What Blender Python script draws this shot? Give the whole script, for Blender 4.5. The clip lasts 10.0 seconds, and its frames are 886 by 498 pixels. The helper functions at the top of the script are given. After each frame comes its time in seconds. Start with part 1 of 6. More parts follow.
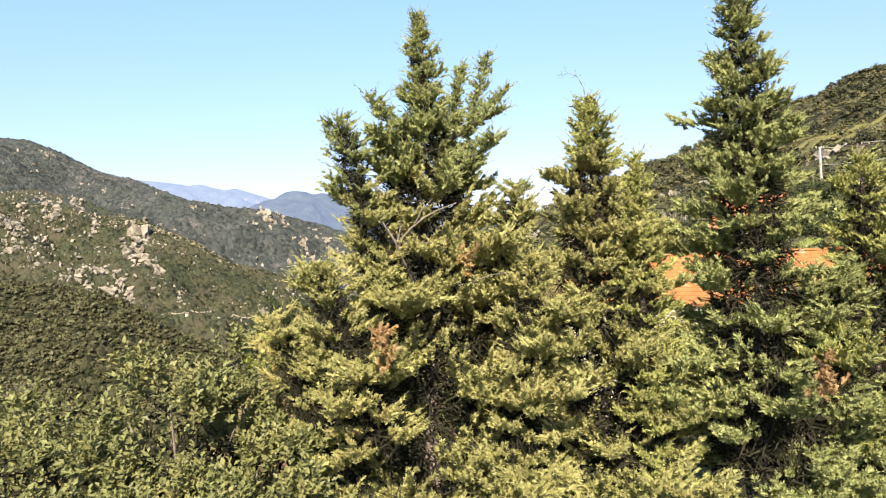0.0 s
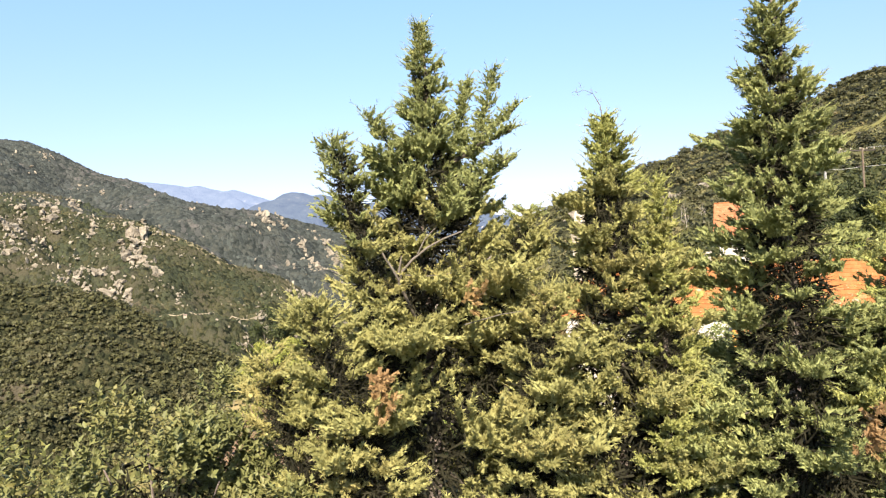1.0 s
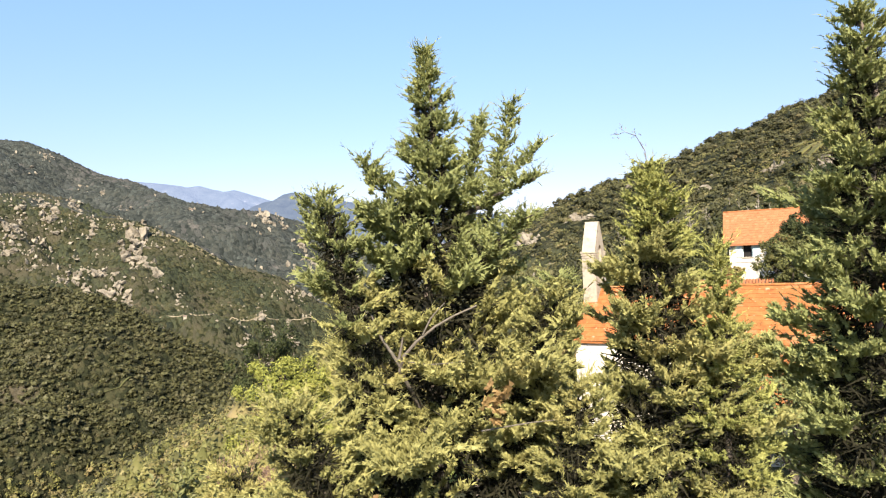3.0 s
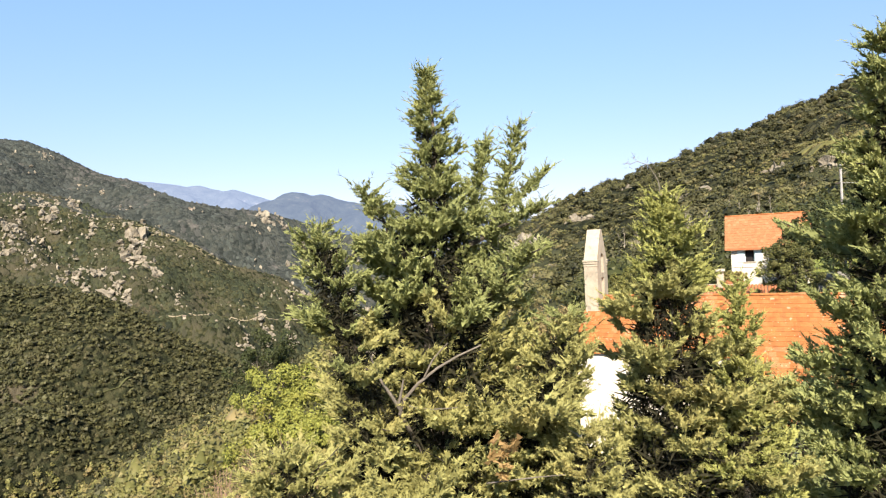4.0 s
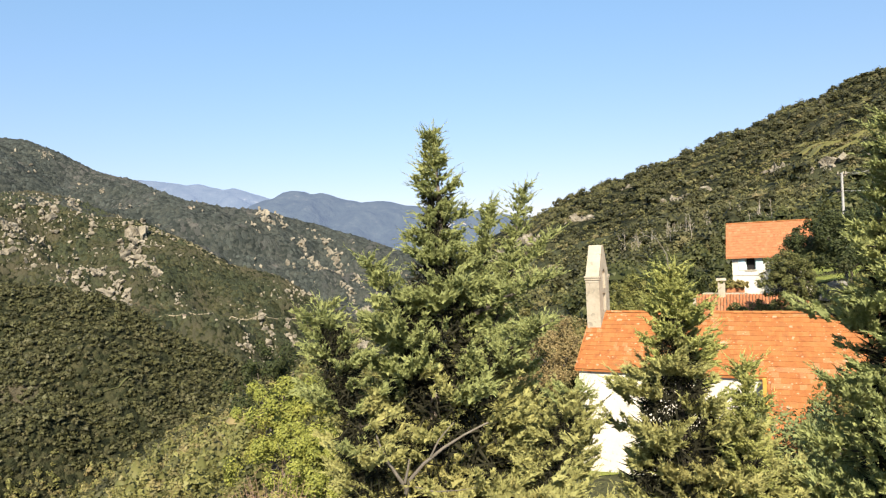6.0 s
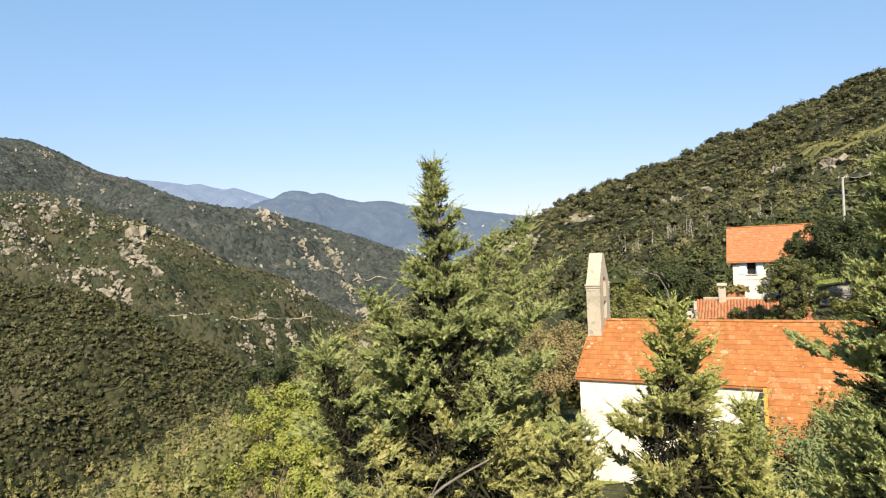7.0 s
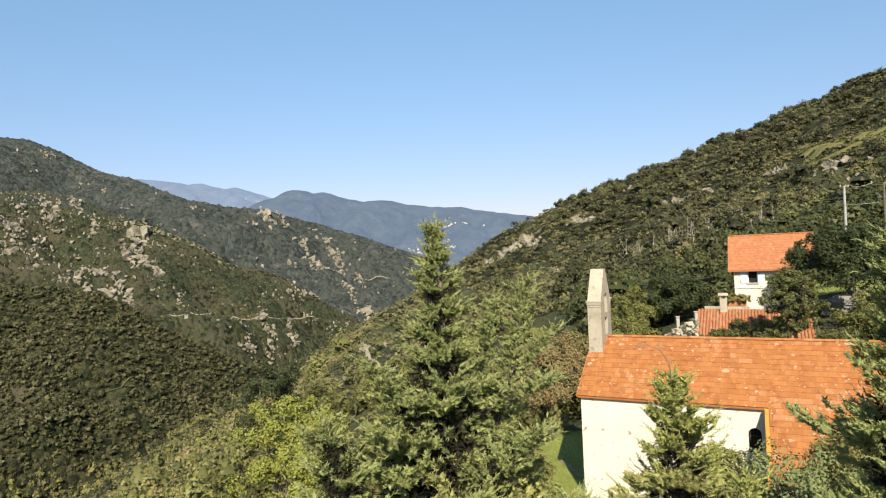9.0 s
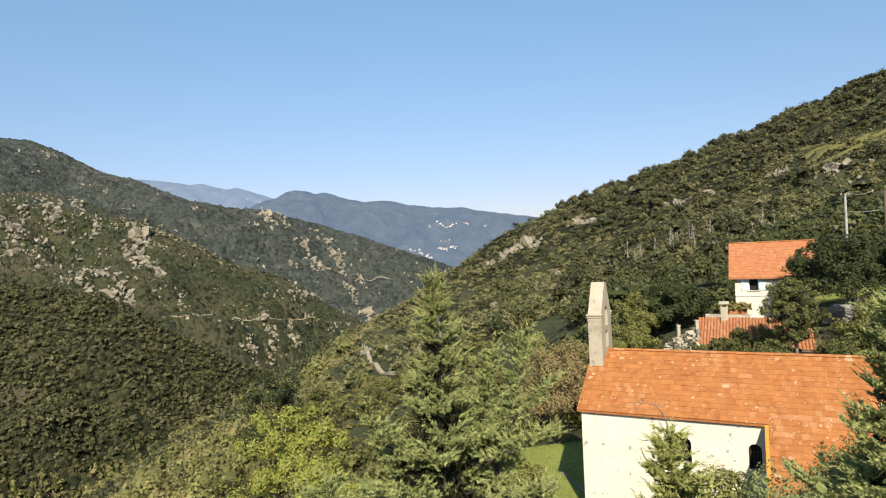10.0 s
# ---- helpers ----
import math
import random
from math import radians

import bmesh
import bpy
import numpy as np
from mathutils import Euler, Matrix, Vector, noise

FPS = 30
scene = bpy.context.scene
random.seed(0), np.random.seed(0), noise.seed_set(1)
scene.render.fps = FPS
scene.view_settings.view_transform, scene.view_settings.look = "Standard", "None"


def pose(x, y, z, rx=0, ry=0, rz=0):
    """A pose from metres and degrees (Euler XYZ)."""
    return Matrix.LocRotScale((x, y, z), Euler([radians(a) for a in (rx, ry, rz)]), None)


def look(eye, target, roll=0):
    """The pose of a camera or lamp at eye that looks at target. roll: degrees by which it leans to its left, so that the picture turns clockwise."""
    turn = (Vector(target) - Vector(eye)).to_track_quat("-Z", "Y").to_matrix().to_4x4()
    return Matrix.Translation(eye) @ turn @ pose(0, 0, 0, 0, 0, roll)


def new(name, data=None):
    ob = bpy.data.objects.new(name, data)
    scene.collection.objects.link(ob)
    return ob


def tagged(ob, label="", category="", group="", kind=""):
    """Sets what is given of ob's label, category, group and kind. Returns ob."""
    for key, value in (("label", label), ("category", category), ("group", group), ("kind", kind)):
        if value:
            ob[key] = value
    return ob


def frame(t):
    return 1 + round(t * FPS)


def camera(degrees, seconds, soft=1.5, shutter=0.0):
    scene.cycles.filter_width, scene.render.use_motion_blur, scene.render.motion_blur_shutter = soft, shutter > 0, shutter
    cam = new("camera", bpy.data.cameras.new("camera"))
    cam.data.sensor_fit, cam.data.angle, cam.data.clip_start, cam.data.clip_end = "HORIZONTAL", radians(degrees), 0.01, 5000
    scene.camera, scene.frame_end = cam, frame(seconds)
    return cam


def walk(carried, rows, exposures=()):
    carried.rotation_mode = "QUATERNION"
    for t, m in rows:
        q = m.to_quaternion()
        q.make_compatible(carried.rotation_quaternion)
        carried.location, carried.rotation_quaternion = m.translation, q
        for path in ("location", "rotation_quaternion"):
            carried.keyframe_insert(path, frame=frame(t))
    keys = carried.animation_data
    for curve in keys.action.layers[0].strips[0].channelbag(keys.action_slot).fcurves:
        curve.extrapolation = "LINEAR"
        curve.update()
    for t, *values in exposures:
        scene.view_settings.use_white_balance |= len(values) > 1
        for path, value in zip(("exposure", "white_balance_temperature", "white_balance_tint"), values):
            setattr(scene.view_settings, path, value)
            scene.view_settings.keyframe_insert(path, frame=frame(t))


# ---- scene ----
cam = camera(72.0, 10.0, soft=1.2)
PATH = [
    (0, (-0.011, 0.149, 10.036), (-0.008, 2.149, 10.063), -2.5),
    (0.5, (-0.051, 0.519, 10.26), (-0.043, 2.519, 10.29), -2.5),
    (1, (-0.076, 0.95, 10.516), (-0.069, 2.95, 10.547), -2.5),
    (1.5, (-0.091, 1.37, 10.762), (-0.085, 3.37, 10.793), -2.5),
    (2, (-0.109, 1.829, 11.016), (-0.104, 3.829, 11.049), -2.5),
    (2.5, (-0.133, 2.246, 11.248), (-0.128, 4.246, 11.281), -2.5),
    (3.8, (-0.171, 2.952, 11.865), (-0.164, 4.951, 11.895), -2.4),
    (4, (-0.172, 2.981, 11.933), (-0.165, 4.981, 11.964), -2.4),
    (4.5, (-0.177, 3.003, 12.136), (-0.169, 5.003, 12.165), -2.4),
    (5, (-0.193, 3.012, 12.375), (-0.185, 5.012, 12.403), -2.4),
    (5.5, (-0.203, 3.027, 12.603), (-0.196, 5.026, 12.63), -2.4),
    (6, (-0.207, 3.04, 12.834), (-0.2, 5.039, 12.86), -2.4),
    (7.5, (-0.185, 3.032, 13.487), (-0.181, 5.031, 13.511), -2.4),
    (8, (-0.173, 3.036, 13.713), (-0.17, 5.036, 13.736), -2.4),
    (8.5, (-0.167, 3.04, 13.913), (-0.164, 5.04, 13.936), -2.4),
    (9, (-0.162, 3.033, 14.135), (-0.16, 5.033, 14.158), -2.4),
    (9.5, (-0.141, 2.97, 14.423), (-0.14, 4.969, 14.447), -2.4),
    (10, (-0.116, 2.937, 14.819), (-0.118, 4.937, 14.843), -2.4),
]
walk(cam, [(t, look(eye, target, roll)) for t, eye, target, roll in PATH], [(0, 1.6, 6720, 18.5), (2.5, 1.46, 6700, 17.5), (4.5, 1.31, 6720, 16), (6, 1.18, 6720, 13), (8, 1.02, 6680, 11), (10, 0.85, 6610, 10)])

# ---- light: clear sky, sun high behind the camera ----
SUN_EL, SUN_AZ = radians(40), radians(180)      # azimuth clockwise from +y
world = bpy.data.worlds.new("sky")
scene.world = world
world.use_nodes = True
wn = world.node_tree.nodes
sky = wn.new("ShaderNodeTexSky")
sky.sky_type, sky.sun_disc = "NISHITA", False
sky.sun_elevation, sky.sun_rotation = SUN_EL, SUN_AZ
sky.altitude, sky.air_density, sky.dust_density, sky.ozone_density = 300, 1.0, 0.5, 2.5
wn["Background"].inputs["Strength"].default_value = 0.088
wl = world.node_tree.links
sky_way = wn.new("ShaderNodeTexCoord")
sky_up = wn.new("ShaderNodeSeparateXYZ")
wl.new(sky_way.outputs["Generated"], sky_up.inputs[0])
sky_rise = wn.new("ShaderNodeMapRange")
sky_rise.inputs["From Min"].default_value, sky_rise.inputs["From Max"].default_value = 0.0, 0.4
wl.new(sky_up.outputs["Z"], sky_rise.inputs["Value"])
sky_tone = wn.new("ShaderNodeMix")                 # thin haze low down, clear blue above
sky_tone.data_type = "RGBA"
wl.new(sky_rise.outputs[0], sky_tone.inputs[0])
sky_tone.inputs[6].default_value, sky_tone.inputs[7].default_value = (0.71, 0.545, 0.63, 1), (1.14, 1.27, 1.19, 1)
sky_mul = wn.new("ShaderNodeMix")
sky_mul.data_type, sky_mul.blend_type = "RGBA", "MULTIPLY"
sky_mul.inputs[0].default_value = 1.0
wl.new(sky.outputs[0], sky_mul.inputs[6])
wl.new(sky_tone.outputs[2], sky_mul.inputs[7])
wl.new(sky_mul.outputs[2], wn["Background"].inputs["Color"])
sun = new("sun", bpy.data.lights.new("sun", "SUN"))
sun.data.energy, sun.data.angle, sun.data.color = 5.0, radians(0.5), (1.0, 0.92, 0.76)
SUN_DIR = Vector((math.sin(SUN_AZ) * math.cos(SUN_EL), math.cos(SUN_AZ) * math.cos(SUN_EL), math.sin(SUN_EL)))
sun.matrix_world = Matrix.Translation((0, 0, 60)) @ SUN_DIR.to_track_quat("Z", "Y").to_matrix().to_4x4()


# ---- materials ----
def base_material(name, rough=0.8, spec=0.3):
    m = bpy.data.materials.new(name)
    m.use_nodes = True
    b = m.node_tree.nodes["Principled BSDF"]
    b.inputs["Roughness"].default_value = rough
    b.inputs["Specular IOR Level"].default_value = spec
    return m, m.node_tree, b


def noise_node(nt, scale, detail=4.0, rough=0.6, space="Object"):
    c = nt.nodes.new("ShaderNodeTexCoord")
    n = nt.nodes.new("ShaderNodeTexNoise")
    n.inputs["Scale"].default_value, n.inputs["Detail"].default_value, n.inputs["Roughness"].default_value = scale, detail, rough
    nt.links.new(c.outputs[space], n.inputs["Vector"])
    return n.outputs["Fac"]


def ramp(nt, fac, stops):
    r = nt.nodes.new("ShaderNodeValToRGB")
    while len(r.color_ramp.elements) < len(stops):
        r.color_ramp.elements.new(0.5)
    for e, (p, c) in zip(r.color_ramp.elements, stops):
        e.position, e.color = p, (*c, 1)
    nt.links.new(fac, r.inputs["Fac"])
    return r.outputs["Color"]


def mix_colour(nt, fac, a, b, mode="MIX"):
    x = nt.nodes.new("ShaderNodeMix")
    x.data_type, x.blend_type = "RGBA", mode
    for sock, v in ((x.inputs[0], fac), (x.inputs[6], a), (x.inputs[7], b)):
        if isinstance(v, (int, float)):
            sock.default_value = v
        elif isinstance(v, tuple):
            sock.default_value = (*v, 1)
        else:
            nt.links.new(v, sock)
    return x.outputs[2]


def maths(nt, op, a, b, clamp=False):
    x = nt.nodes.new("ShaderNodeMath")
    x.operation, x.use_clamp = op, clamp
    for sock, v in ((x.inputs[0], a), (x.inputs[1], b)):
        if isinstance(v, (int, float)):
            sock.default_value = v
        else:
            nt.links.new(v, sock)
    return x.outputs[0]


def bump(nt, b, height, strength, distance):
    n = nt.nodes.new("ShaderNodeBump")
    n.inputs["Strength"].default_value, n.inputs["Distance"].default_value = strength, distance
    nt.links.new(height, n.inputs["Height"])
    nt.links.new(n.outputs["Normal"], b.inputs["Normal"])


def leaf_material(name, dark, light, odd, odd_share=0.1, patch=0.5, see_through=0.3, rough=0.55, woods=False, relief=None):
    """Leaves: colour varies leaf by leaf (where a "tree" tone is stored mostly clump by clump) and in patches;
    a part of the light passes through. relief: size and depth of leaf clumps on closed crowns."""
    m, nt, b = base_material(name, rough, 0.2)
    g = nt.nodes.new("ShaderNodeNewGeometry").outputs["Random Per Island"]
    if woods:
        tone = nt.nodes.new("ShaderNodeAttribute")
        tone.attribute_name = "tree"
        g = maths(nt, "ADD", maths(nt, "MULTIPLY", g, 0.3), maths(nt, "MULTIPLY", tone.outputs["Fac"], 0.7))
    if relief:
        grain = noise_node(nt, 1.0 / relief[0], 4, 0.75)
        g = maths(nt, "ADD", g, maths(nt, "MULTIPLY", maths(nt, "SUBTRACT", grain, 0.5), 1.1), True)
        bump(nt, b, grain, 1.0, relief[1])
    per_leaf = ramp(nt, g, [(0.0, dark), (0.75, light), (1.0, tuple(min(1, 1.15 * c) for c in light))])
    patches = noise_node(nt, patch, 3.0)
    odd_mask = ramp(nt, patches, [(0.60 - odd_share, (0, 0, 0)), (0.72 - odd_share * 0.5, (1, 1, 1))])
    col = mix_colour(nt, odd_mask, per_leaf, odd)
    nt.links.new(col, b.inputs["Base Color"])
    if see_through:
        tr = nt.nodes.new("ShaderNodeBsdfTranslucent")
        nt.links.new(col, tr.inputs["Color"])
        mixer = nt.nodes.new("ShaderNodeMixShader")
        mixer.inputs[0].default_value = see_through
        nt.links.new(b.outputs[0], mixer.inputs[1])
        nt.links.new(tr.outputs[0], mixer.inputs[2])
        nt.links.new(mixer.outputs[0], nt.nodes["Material Output"].inputs["Surface"])
    return m


def rough_material(name, stops, scale, fine, rough=0.9, bump_strength=0.5, bump_size=0.02, extra=None):
    """Stone, plaster, earth: two scales of noise on a colour ramp, with a relief."""
    m, nt, b = base_material(name, rough, 0.2)
    big, small = noise_node(nt, scale, 5), noise_node(nt, fine, 6, 0.7)
    fac = maths(nt, "ADD", maths(nt, "MULTIPLY", big, 0.65), maths(nt, "MULTIPLY", small, 0.35))
    col = ramp(nt, fac, stops)
    if extra:
        mask = ramp(nt, noise_node(nt, extra[1], 5, 0.65), [(extra[2], (0, 0, 0)), (extra[2] + 0.06, (1, 1, 1))])
        col = mix_colour(nt, mask, col, extra[0])
    nt.links.new(col, b.inputs["Base Color"])
    bump(nt, b, small, bump_strength, bump_size)
    return m


JUNIPER = leaf_material("juniper_leaf", (0.228, 0.231, 0.083), (0.302, 0.292, 0.106), (0.346, 0.302, 0.110), 0.06, 0.6, 0.18, 0.8, True)
JUNIPER_GREEN = leaf_material("juniper_leaf_green", (0.142, 0.164, 0.065), (0.259, 0.281, 0.104), (0.299, 0.305, 0.108), 0.04, 0.6, 0.18, 0.8, True)
JUNIPER_LIGHT = leaf_material("juniper_leaf_light", (0.198, 0.210, 0.065), (0.316, 0.326, 0.102), (0.329, 0.310, 0.100), 0.04, 0.6, 0.18, 0.8, True)
JUNIPER_DRY = leaf_material("juniper_leaf_dry", (0.2, 0.12, 0.055), (0.31, 0.2, 0.09), (0.36, 0.25, 0.1), 0.1, 1.0)
BROAD = leaf_material("broad_leaf", (0.043, 0.052, 0.019), (0.162, 0.169, 0.059), (0.190, 0.171, 0.062), 0.07, 0.9, 0.2, 0.5, True)
LIME = leaf_material("lime_leaf", (0.119, 0.138, 0.029), (0.267, 0.276, 0.060), (0.267, 0.240, 0.056), 0.05, 0.3, 0.25)
OAK = leaf_material("oak_leaf", (0.020, 0.030, 0.011), (0.063, 0.075, 0.026), (0.090, 0.086, 0.033), 0.06, 0.15)
MID = leaf_material("mixed_leaf", (0.071, 0.081, 0.021), (0.199, 0.195, 0.057), (0.257, 0.209, 0.076), 0.12, 0.12)
OLIVE_OAK = leaf_material("olive_oak_leaf", (0.035, 0.043, 0.015), (0.13, 0.132, 0.042), (0.16, 0.135, 0.05), 0.08, 0.3, 0.2)
BROWN = leaf_material("brown_leaf", (0.16, 0.12, 0.05), (0.29, 0.22, 0.1), (0.2, 0.2, 0.08), 0.1, 0.3)
SCRUB = leaf_material("scrub_leaf", (0.0055, 0.0092, 0.0046), (0.0368, 0.0423, 0.0184), (0.0497, 0.0442, 0.0239), 0.12, 0.02, 0.0, 0.7, True, (1.6, 0.9))
WOOD_MID = leaf_material("mixed_wood_leaf", (0.032, 0.036, 0.011), (0.149, 0.144, 0.044), (0.180, 0.149, 0.055), 0.1, 0.1, 0.25, 0.55, True)
WOOD_OAK = leaf_material("oak_wood_leaf", (0.022, 0.030, 0.011), (0.086, 0.090, 0.030), (0.090, 0.086, 0.033), 0.06, 0.1, 0.2, 0.55, True)
BARK = rough_material("bark", [(0.3, (0.09, 0.07, 0.055)), (0.7, (0.24, 0.2, 0.165))], 6, 40, 0.9, 0.8, 0.01)
# near black, so that gaps within crowns look shaded
SHADE_TWIG = rough_material("shade_dead_twig", [(0.3, (0.012, 0.012, 0.006)), (0.7, (0.03, 0.028, 0.014))], 3, 20, 0.95)
# darkened copy of the bark, the crown's shade put into its colour
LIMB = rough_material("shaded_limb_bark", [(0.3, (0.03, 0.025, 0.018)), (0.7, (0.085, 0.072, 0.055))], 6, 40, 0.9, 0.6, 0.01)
GREY_LIMB = rough_material("grey_limb", [(0.3, (0.08, 0.068, 0.052)), (0.7, (0.19, 0.168, 0.135))], 6, 40, 0.9, 0.6, 0.01)
DEADWOOD = rough_material("dead_wood", [(0.3, (0.14, 0.12, 0.09)), (0.7, (0.28, 0.25, 0.2))], 6, 40, 0.85, 0.6, 0.01)
GROUND = rough_material("hillside_heath", [(0.36, (0.024, 0.027, 0.011)), (0.47, (0.043, 0.046, 0.019)), (0.56, (0.064, 0.067, 0.028)), (0.68, (0.095, 0.096, 0.043))], 0.04, 0.3, 0.95, 1.0, 2.0)
ROCK = rough_material("granite", [(0.3, (0.081, 0.071, 0.053)), (0.43, (0.189, 0.166, 0.124)), (0.62, (0.298, 0.265, 0.202))], 0.08, 0.6, 0.9, 1.0, 1.5)
TRACK = rough_material("track_earth", [(0.3, (0.19, 0.16, 0.11)), (0.7, (0.31, 0.265, 0.19))], 0.2, 2, 0.95)


def canopy_material(name, cell, stops, bare, share, depth):
    """Closed low woods seen from afar: crown after crown in relief, each of its own tone, with open patches."""
    m, nt, b = base_material(name, 0.95, 0.1)
    where = nt.nodes.new("ShaderNodeTexCoord")
    v = nt.nodes.new("ShaderNodeTexVoronoi")
    v.feature, v.inputs["Scale"].default_value = "SMOOTH_F1", 1.0 / cell
    v.inputs["Smoothness"].default_value = 0.35
    nt.links.new(where.outputs["Object"], v.inputs["Vector"])
    tone = nt.nodes.new("ShaderNodeSeparateColor")
    nt.links.new(v.outputs["Color"], tone.inputs[0])
    broad, fine = noise_node(nt, 0.014, 4, 0.6), noise_node(nt, 0.5 / cell * 4, 4, 0.7)
    fac = maths(nt, "ADD", maths(nt, "MULTIPLY", tone.outputs[0], 0.4), maths(nt, "ADD", maths(nt, "MULTIPLY", broad, 0.35), maths(nt, "MULTIPLY", fine, 0.3)))
    col = ramp(nt, fac, stops)
    open_spot = ramp(nt, noise_node(nt, 0.022, 5, 0.7), [(share, (0, 0, 0)), (share + 0.07, (1, 1, 1))])
    nt.links.new(mix_colour(nt, open_spot, col, bare), b.inputs["Base Color"])
    relief = maths(nt, "ADD", maths(nt, "SUBTRACT", 1.0, v.outputs["Distance"]), maths(nt, "MULTIPLY", fine, 0.9))
    bump(nt, b, relief, 1.0, cell * depth)
    return m


CANOPY = canopy_material("low_woods", 5.0, [(0.3, (0.0101, 0.0129, 0.0064)), (0.5, (0.0304, 0.0340, 0.0156)), (0.72, (0.0718, 0.0681, 0.0340))], (0.0874, 0.0754, 0.0478), 0.61, 0.9)
# greyer, bluer copy for the far ridge: haze put into the colour
FAR_CANOPY = canopy_material("hazy_low_woods", 7.0, [(0.3, (0.0166, 0.0202, 0.0184)), (0.5, (0.0313, 0.0368, 0.0322)), (0.7, (0.0515, 0.0552, 0.0460))], (0.0883, 0.0846, 0.0754), 0.6, 0.35)
LAWN = rough_material("lawn", [(0.3, (0.123, 0.157, 0.034)), (0.7, (0.218, 0.237, 0.062))], 0.4, 6, 0.9, 0.8, 0.05)
PLASTER = rough_material("lime_plaster", [(0.25, (0.428, 0.381, 0.298)), (0.45, (0.549, 0.507, 0.423)), (0.75, (0.623, 0.586, 0.507))], 0.5, 9, 0.9, 0.5, 0.02, ((0.251, 0.233, 0.186), 2.6, 0.595))
STONE = rough_material("tower_render", [(0.3, (0.220, 0.188, 0.137)), (0.5, (0.340, 0.298, 0.228)), (0.75, (0.43, 0.385, 0.305))], 0.9, 10, 0.9, 0.5, 0.02, ((0.235, 0.212, 0.162), 3.2, 0.575))
DARK = rough_material("dark_inside", [(0.3, (0.012, 0.012, 0.012)), (0.7, (0.022, 0.02, 0.02))], 2, 10)
IRON = rough_material("iron", [(0.3, (0.03, 0.028, 0.026)), (0.7, (0.07, 0.055, 0.045))], 4, 20, 0.6)
SHUTTER = rough_material("pale_blue_paint", [(0.3, (0.42, 0.55, 0.55)), (0.7, (0.55, 0.68, 0.67))], 3, 15, 0.7)
TIMBER = rough_material("old_timber", [(0.3, (0.08, 0.06, 0.045)), (0.7, (0.18, 0.14, 0.1))], 3, 25, 0.85)


def tile_material(name, stops, lichen, share):
    """Fired clay: colour tile by tile, darker weathering in streaks and round rosettes of pale lichen."""
    m, nt, b = base_material(name, 0.85, 0.25)
    rnd = nt.nodes.new("ShaderNodeObjectInfo").outputs["Random"]
    isl = nt.nodes.new("ShaderNodeNewGeometry").outputs["Random Per Island"]
    mixed = maths(nt, "FRACT", maths(nt, "ADD", rnd, isl), 0.0)
    world_pos = nt.nodes.new("ShaderNodeNewGeometry").outputs["Position"]

    def grain(scale, detail):
        n = nt.nodes.new("ShaderNodeTexNoise")
        n.inputs["Scale"].default_value, n.inputs["Detail"].default_value = scale, detail
        nt.links.new(world_pos, n.inputs["Vector"])
        return n.outputs["Fac"]

    big, blotch, fine = grain(0.35, 4), grain(2.6, 5), grain(25, 4)
    fac = maths(nt, "ADD", maths(nt, "MULTIPLY", mixed, 0.12), maths(nt, "ADD", maths(nt, "MULTIPLY", blotch, 0.6), maths(nt, "MULTIPLY", fine, 0.28)))
    col = ramp(nt, fac, stops)
    col = mix_colour(nt, ramp(nt, blotch, [(0.5, (0, 0, 0)), (0.72, (0.55, 0.55, 0.55))]), col, tuple(0.62 * c for c in stops[0][1]))
    paler = maths(nt, "GREATER_THAN", maths(nt, "ADD", maths(nt, "MULTIPLY", mixed, 0.3), big), 0.83)
    col = mix_colour(nt, maths(nt, "MULTIPLY", paler, maths(nt, "MULTIPLY", fine, 0.2)), col, lichen)
    for size, least in ((1.7, 0.62), (3.6, 0.58), (6.5, 0.56)):
        spot = nt.nodes.new("ShaderNodeTexVoronoi")
        spot.inputs["Scale"].default_value = size
        nt.links.new(world_pos, spot.inputs["Vector"])
        pick = nt.nodes.new("ShaderNodeSeparateColor")
        nt.links.new(spot.outputs["Color"], pick.inputs[0])
        there = maths(nt, "GREATER_THAN", maths(nt, "ADD", maths(nt, "MULTIPLY", pick.outputs[0], 0.42), maths(nt, "MULTIPLY", big, share)), least)
        edge = maths(nt, "LESS_THAN", maths(nt, "ADD", spot.outputs["Distance"], maths(nt, "ADD", maths(nt, "MULTIPLY", blotch, 0.35), maths(nt, "MULTIPLY", fine, 0.3))), maths(nt, "ADD", 0.38, maths(nt, "MULTIPLY", pick.outputs[1], 0.22)))
        col = mix_colour(nt, maths(nt, "MULTIPLY", maths(nt, "MULTIPLY", there, edge), 0.5), col, lichen)
    nt.links.new(col, b.inputs["Base Color"])
    bump(nt, b, fine, 0.5, 0.01)
    return m


TILE = tile_material("clay_tile", [(0.32, (0.205, 0.070, 0.022)), (0.5, (0.307, 0.115, 0.034)), (0.68, (0.391, 0.172, 0.061))], (0.474, 0.372, 0.251), 0.58)
TILE_LICHEN = tile_material("clay_tile_lichen", [(0.3, (0.372, 0.158, 0.028)), (0.7, (0.484, 0.251, 0.047))], (0.512, 0.372, 0.186), 0.5)
TILE_HOUSE = tile_material("clay_tile_house", [(0.3, (0.251, 0.088, 0.037)), (0.5, (0.335, 0.130, 0.056)), (0.7, (0.409, 0.186, 0.088))], (0.465, 0.307, 0.186), 0.3)


# ---- mesh helpers ----
def part(name, bm, material, parent=None, label=""):
    me = bpy.data.meshes.new(name)
    bm.to_mesh(me)
    bm.free()
    me.materials.append(material)
    ob = new(name, me)
    if parent:
        ob.parent = parent
    if label:
        tagged(ob, label)
    return ob


